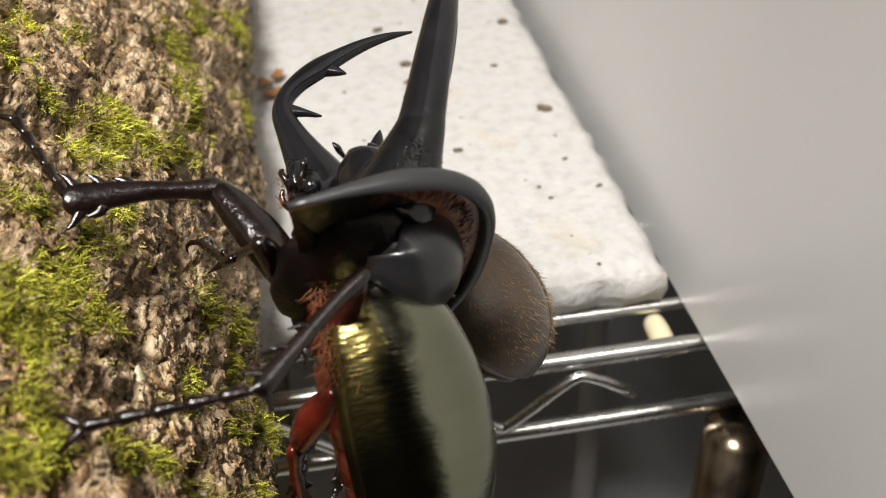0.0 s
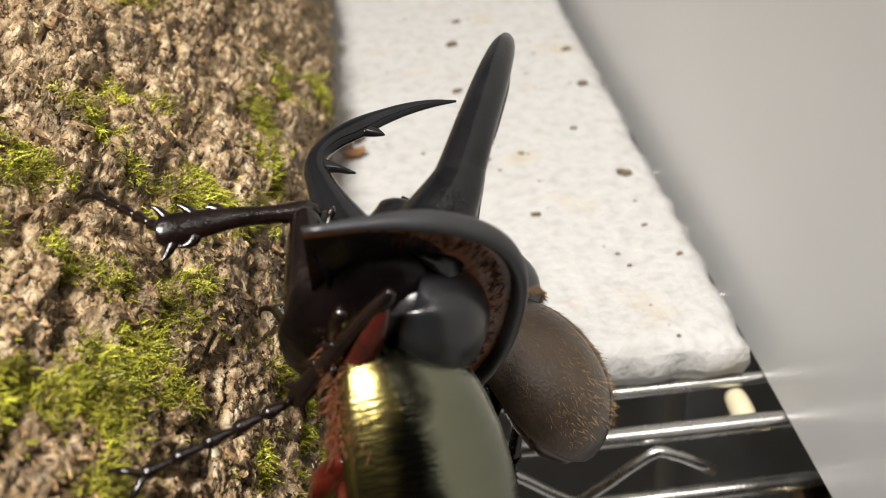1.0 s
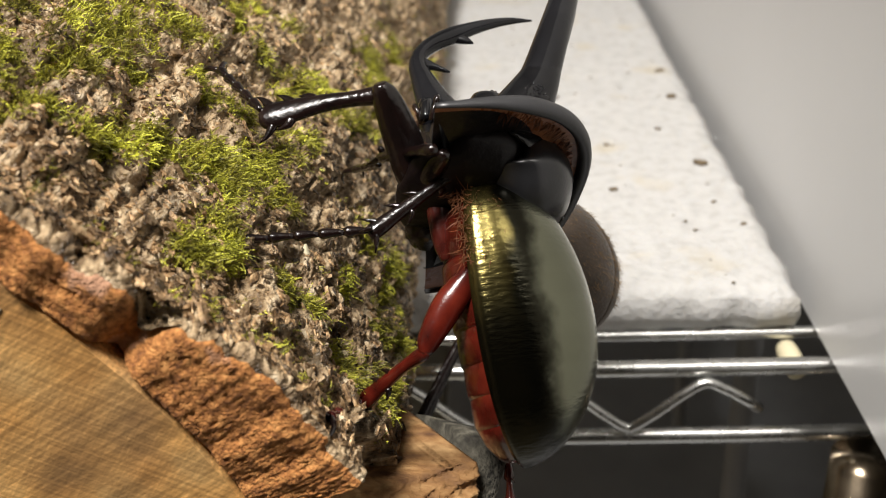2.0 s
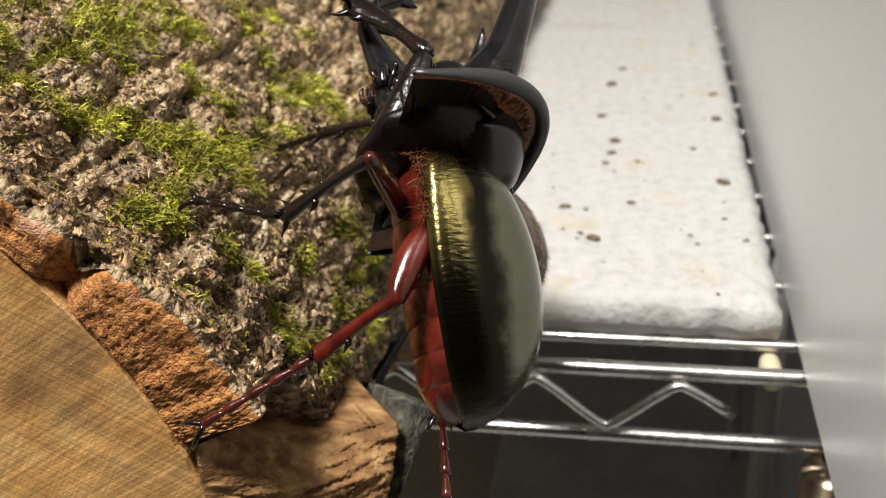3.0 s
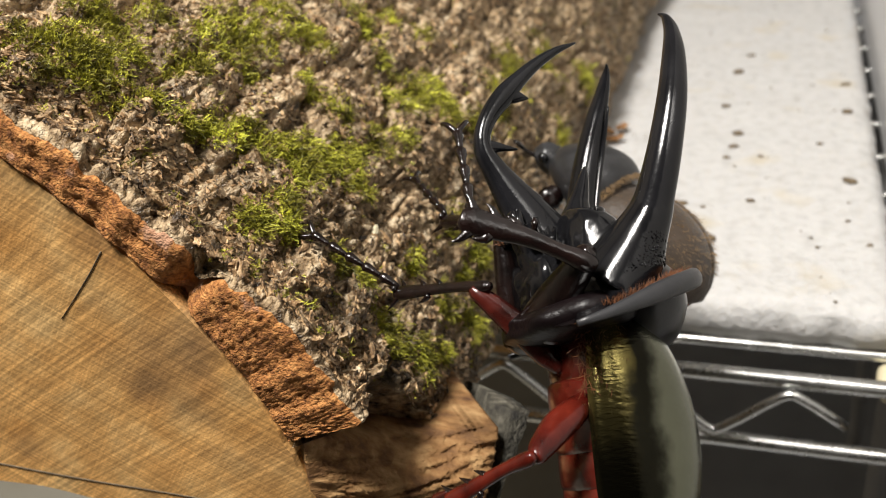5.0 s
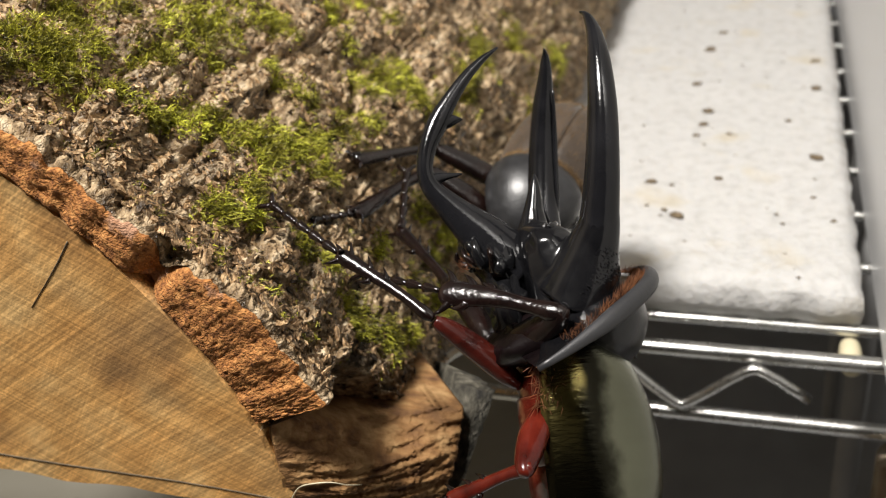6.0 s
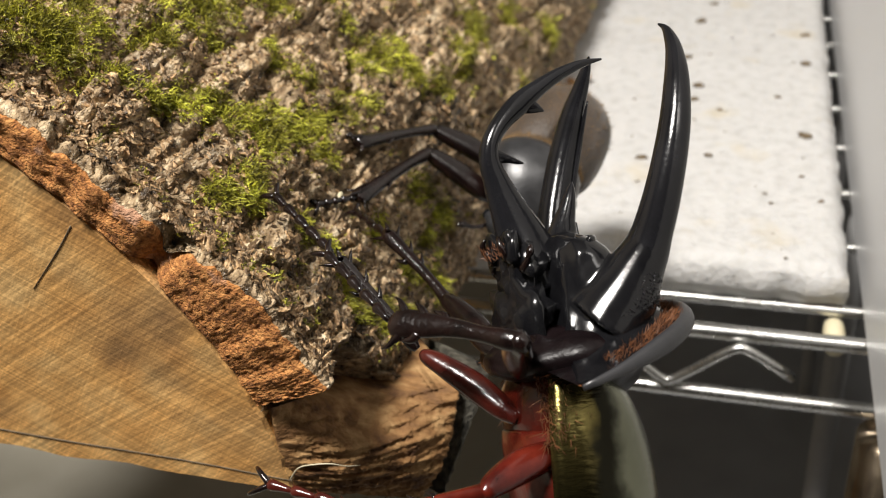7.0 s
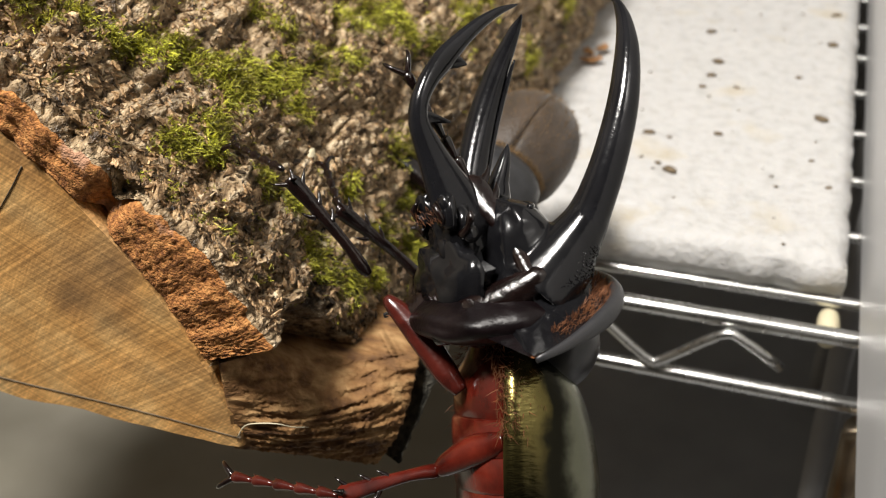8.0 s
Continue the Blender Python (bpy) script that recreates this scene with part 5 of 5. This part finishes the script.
    far_front = [
        (0.0, (-0.1392, -0.1150, 0.1121), (-0.1485, -0.0929, 0.0927), (-0.1577, -0.0629, 0.0781)),
        (0.5, (-0.1415, -0.1190, 0.1177), (-0.1498, -0.0960, 0.0977), (-0.1586, -0.0654, 0.0823)),
        (1.0, (-0.1379, -0.1239, 0.1212), (-0.1493, -0.1011, 0.1002), (-0.1576, -0.0689, 0.0846)),
        (1.5, (-0.1385, -0.1284, 0.1129), (-0.1495, -0.1013, 0.0985), (-0.1577, -0.0696, 0.0832)),
        (1.7, (-0.1369, -0.1310, 0.1141), (-0.1495, -0.1048, 0.1005), (-0.1594, -0.0739, 0.0855)),
        (2.8, (-0.1278, -0.1455, 0.1208), (-0.1492, -0.1240, 0.1115), (-0.1689, -0.0978, 0.0983)),
        (3.0, (-0.1301, -0.1106, 0.1120), (-0.1517, -0.0977, 0.1038), (-0.1739, -0.0807, 0.0917)),
        (3.5, (-0.1288, -0.1253, 0.1180), (-0.1520, -0.1139, 0.1122), (-0.1538, -0.0835, 0.1082)),
        (4.0, (-0.1123, -0.1848, 0.1420), (-0.1312, -0.1628, 0.1278), (-0.1466, -0.1328, 0.1154)),
        (4.2, (-0.1174, -0.1627, 0.1268), (-0.1359, -0.1416, 0.1135), (-0.1529, -0.1130, 0.1062)),
        (4.5, (-0.1250, -0.1296, 0.1039), (-0.1429, -0.1098, 0.0921), (-0.1623, -0.0833, 0.0925)),
        (4.7, (-0.1199, -0.1422, 0.1111), (-0.1401, -0.1231, 0.0988), (-0.1609, -0.0962, 0.0986)),
        (5.8, (-0.1280, -0.1299, 0.0709), (-0.1508, -0.1099, 0.0723), (-0.1660, -0.0795, 0.0732)),
        (6.0, (-0.1289, -0.1334, 0.0720), (-0.1491, -0.1127, 0.0759), (-0.1565, -0.0817, 0.0839)),
        (6.5, (-0.1284, -0.1404, 0.0739), (-0.1529, -0.1251, 0.0837), (-0.1721, -0.1018, 0.0996)),
        (7.0, (-0.1216, -0.1566, 0.0776), (-0.1421, -0.1400, 0.0849), (-0.1633, -0.1167, 0.0789)),
        (7.2, (-0.1186, -0.1656, 0.0817), (-0.1441, -0.1517, 0.0907), (-0.1609, -0.1235, 0.0815)),
        (7.5, (-0.1181, -0.1655, 0.0842), (-0.1402, -0.1470, 0.0857), (-0.1596, -0.1207, 0.0827)),
        (8.0, (-0.1250, -0.1374, 0.0609), (-0.1431, -0.1458, 0.0843), (-0.1617, -0.1176, 0.0824)),
    ]
    hind = [
        (0.0, (-0.1386, -0.1273, 0.0666), (-0.1385, -0.1232, 0.0429), (-0.1505, -0.1482, 0.0667)),
        (0.5, (-0.1516, -0.1353, 0.0809), (-0.1638, -0.1264, 0.0611), (-0.1683, -0.1529, 0.0850)),
        (1.0, (-0.1470, -0.1308, 0.0798), (-0.1590, -0.1219, 0.0611), (-0.1622, -0.1478, 0.0868)),
        (1.5, (-0.1468, -0.1431, 0.0740), (-0.1611, -0.1338, 0.0560), (-0.1645, -0.1612, 0.0792)),
        (1.7, (-0.1432, -0.1465, 0.0742), (-0.1581, -0.1384, 0.0563), (-0.1622, -0.1669, 0.0763)),
        (2.8, (-0.1231, -0.1652, 0.0755), (-0.1418, -0.1639, 0.0577), (-0.1498, -0.1984, 0.0602)),
        (3.0, (-0.1135, -0.1759, 0.0936), (-0.1329, -0.1779, 0.0789), (-0.1627, -0.1896, 0.0629)),
        (3.5, (-0.1057, -0.1902, 0.1164), (-0.1235, -0.1845, 0.1010), (-0.1516, -0.2116, 0.0906)),
        (4.0, (-0.1041, -0.2216, 0.1253), (-0.1246, -0.2228, 0.1142), (-0.1498, -0.2149, 0.0906)),
        (4.2, (-0.1146, -0.1898, 0.0953), (-0.1285, -0.2102, 0.0984), (-0.1639, -0.2135, 0.0887)),
        (4.5, (-0.1049, -0.1904, 0.0841), (-0.1205, -0.1974, 0.0688), (-0.1436, -0.1919, 0.0423)),
        (4.7, (-0.1052, -0.2008, 0.0823), (-0.1233, -0.1998, 0.0652), (-0.1460, -0.1907, 0.0377)),
        (5.8, (-0.0841, -0.1927, 0.0639), (-0.1067, -0.1995, 0.0560), (-0.1370, -0.1921, 0.0364)),
        (6.0, (-0.0930, -0.1950, 0.0625), (-0.1120, -0.1942, 0.0489), (-0.1423, -0.1906, 0.0314)),
        (6.5, (-0.0965, -0.2037, 0.0699), (-0.1169, -0.2022, 0.0558), (-0.1530, -0.2073, 0.0559)),
        (7.0, (-0.0959, -0.2181, 0.0740), (-0.1177, -0.2200, 0.0635), (-0.1532, -0.2158, 0.0633)),
        (7.2, (-0.0940, -0.2201, 0.0770), (-0.1155, -0.2219, 0.0665), (-0.1502, -0.2159, 0.0632)),
        (7.5, (-0.0912, -0.2232, 0.0816), (-0.1123, -0.2247, 0.0711), (-0.1457, -0.2160, 0.0631)),
        (8.0, (-0.0995, -0.1934, 0.0465), (-0.1170, -0.2110, 0.0501), (-0.1522, -0.2075, 0.0427)),
    ]
    for kind, rows, hip in (("front", front, (-6, -8, -19)), ("far front", far_front, (8, -4, -18)), ("middle", middle, (-10, -14, -12)), ("hind", hind, (-20, -22, -7))):
        for i, (ob, length) in enumerate(MALE_LEGS[kind]):
            keys = []
            for (t, *pts), (_, b), (_, s) in zip(rows, roots, shields):
                inv = b.inverted()
                h = (s if "front" in kind else Matrix()) @ (Vector(hip) * K)
                chain = [h] + [inv @ Vector(p) for p in pts]
                a, c = chain[i], chain[i + 1]
                d = (c - a).normalized()
                keys.append((t, body_pose((a + c) / 2 - d * length / 2, d, inv.to_3x3() @ Vector((0.2, -0.6, 0.75)))))
            walk(ob, keys)
    female = [
        (0.0, (-0.0966, -0.0513, 0.0601), (-0.45, 0.75, 0.5), (0.7, 0.1, 0.6)),
        (1.7, (-0.1079, -0.0514, 0.0603), (-0.45, 0.75, 0.5), (0.7, 0.1, 0.6)),
        (2.8, (-0.1190, -0.0516, 0.0650), (-0.45, 0.75, 0.5), (0.7, 0.1, 0.6)),
        (3.5, (-0.1171, -0.0521, 0.0647), (-0.45, 0.75, 0.5), (0.7, 0.1, 0.6)),
        (4.0, (-0.1090, -0.0516, 0.0623), (-0.45, 0.75, 0.5), (0.7, 0.1, 0.6)),
        (4.7, (-0.1066, -0.0506, 0.0625), (-0.45, 0.75, 0.5), (0.7, 0.1, 0.6)),
        (5.2, (-0.1120, -0.0520, 0.0640), (-0.9, -0.1, 0.4), (0.4, 0.2, 0.9)),
        (5.8, (-0.1204, -0.0522, 0.0611), (-0.15, -0.8, -0.15), (0.35, -0.1, 0.9)),
        (7.0, (-0.1194, -0.0519, 0.0600), (-0.15, -0.8, -0.15), (0.35, -0.1, 0.9)),
        (8.0, (-0.1271, -0.0566, 0.0463), (-0.15, -0.8, -0.15), (0.35, -0.1, 0.9)),
    ]
    walk(FEMALE, [(t, body_pose(at, f, d)) for t, at, f, d in female])
    for ob, *poses in FEMALE_STEPS:
        walk(ob, [(0.0, poses[0])] + list(zip((4.7, 5.1, 5.45, 5.8), poses)) + [(8.0, poses[-1])])


motions()
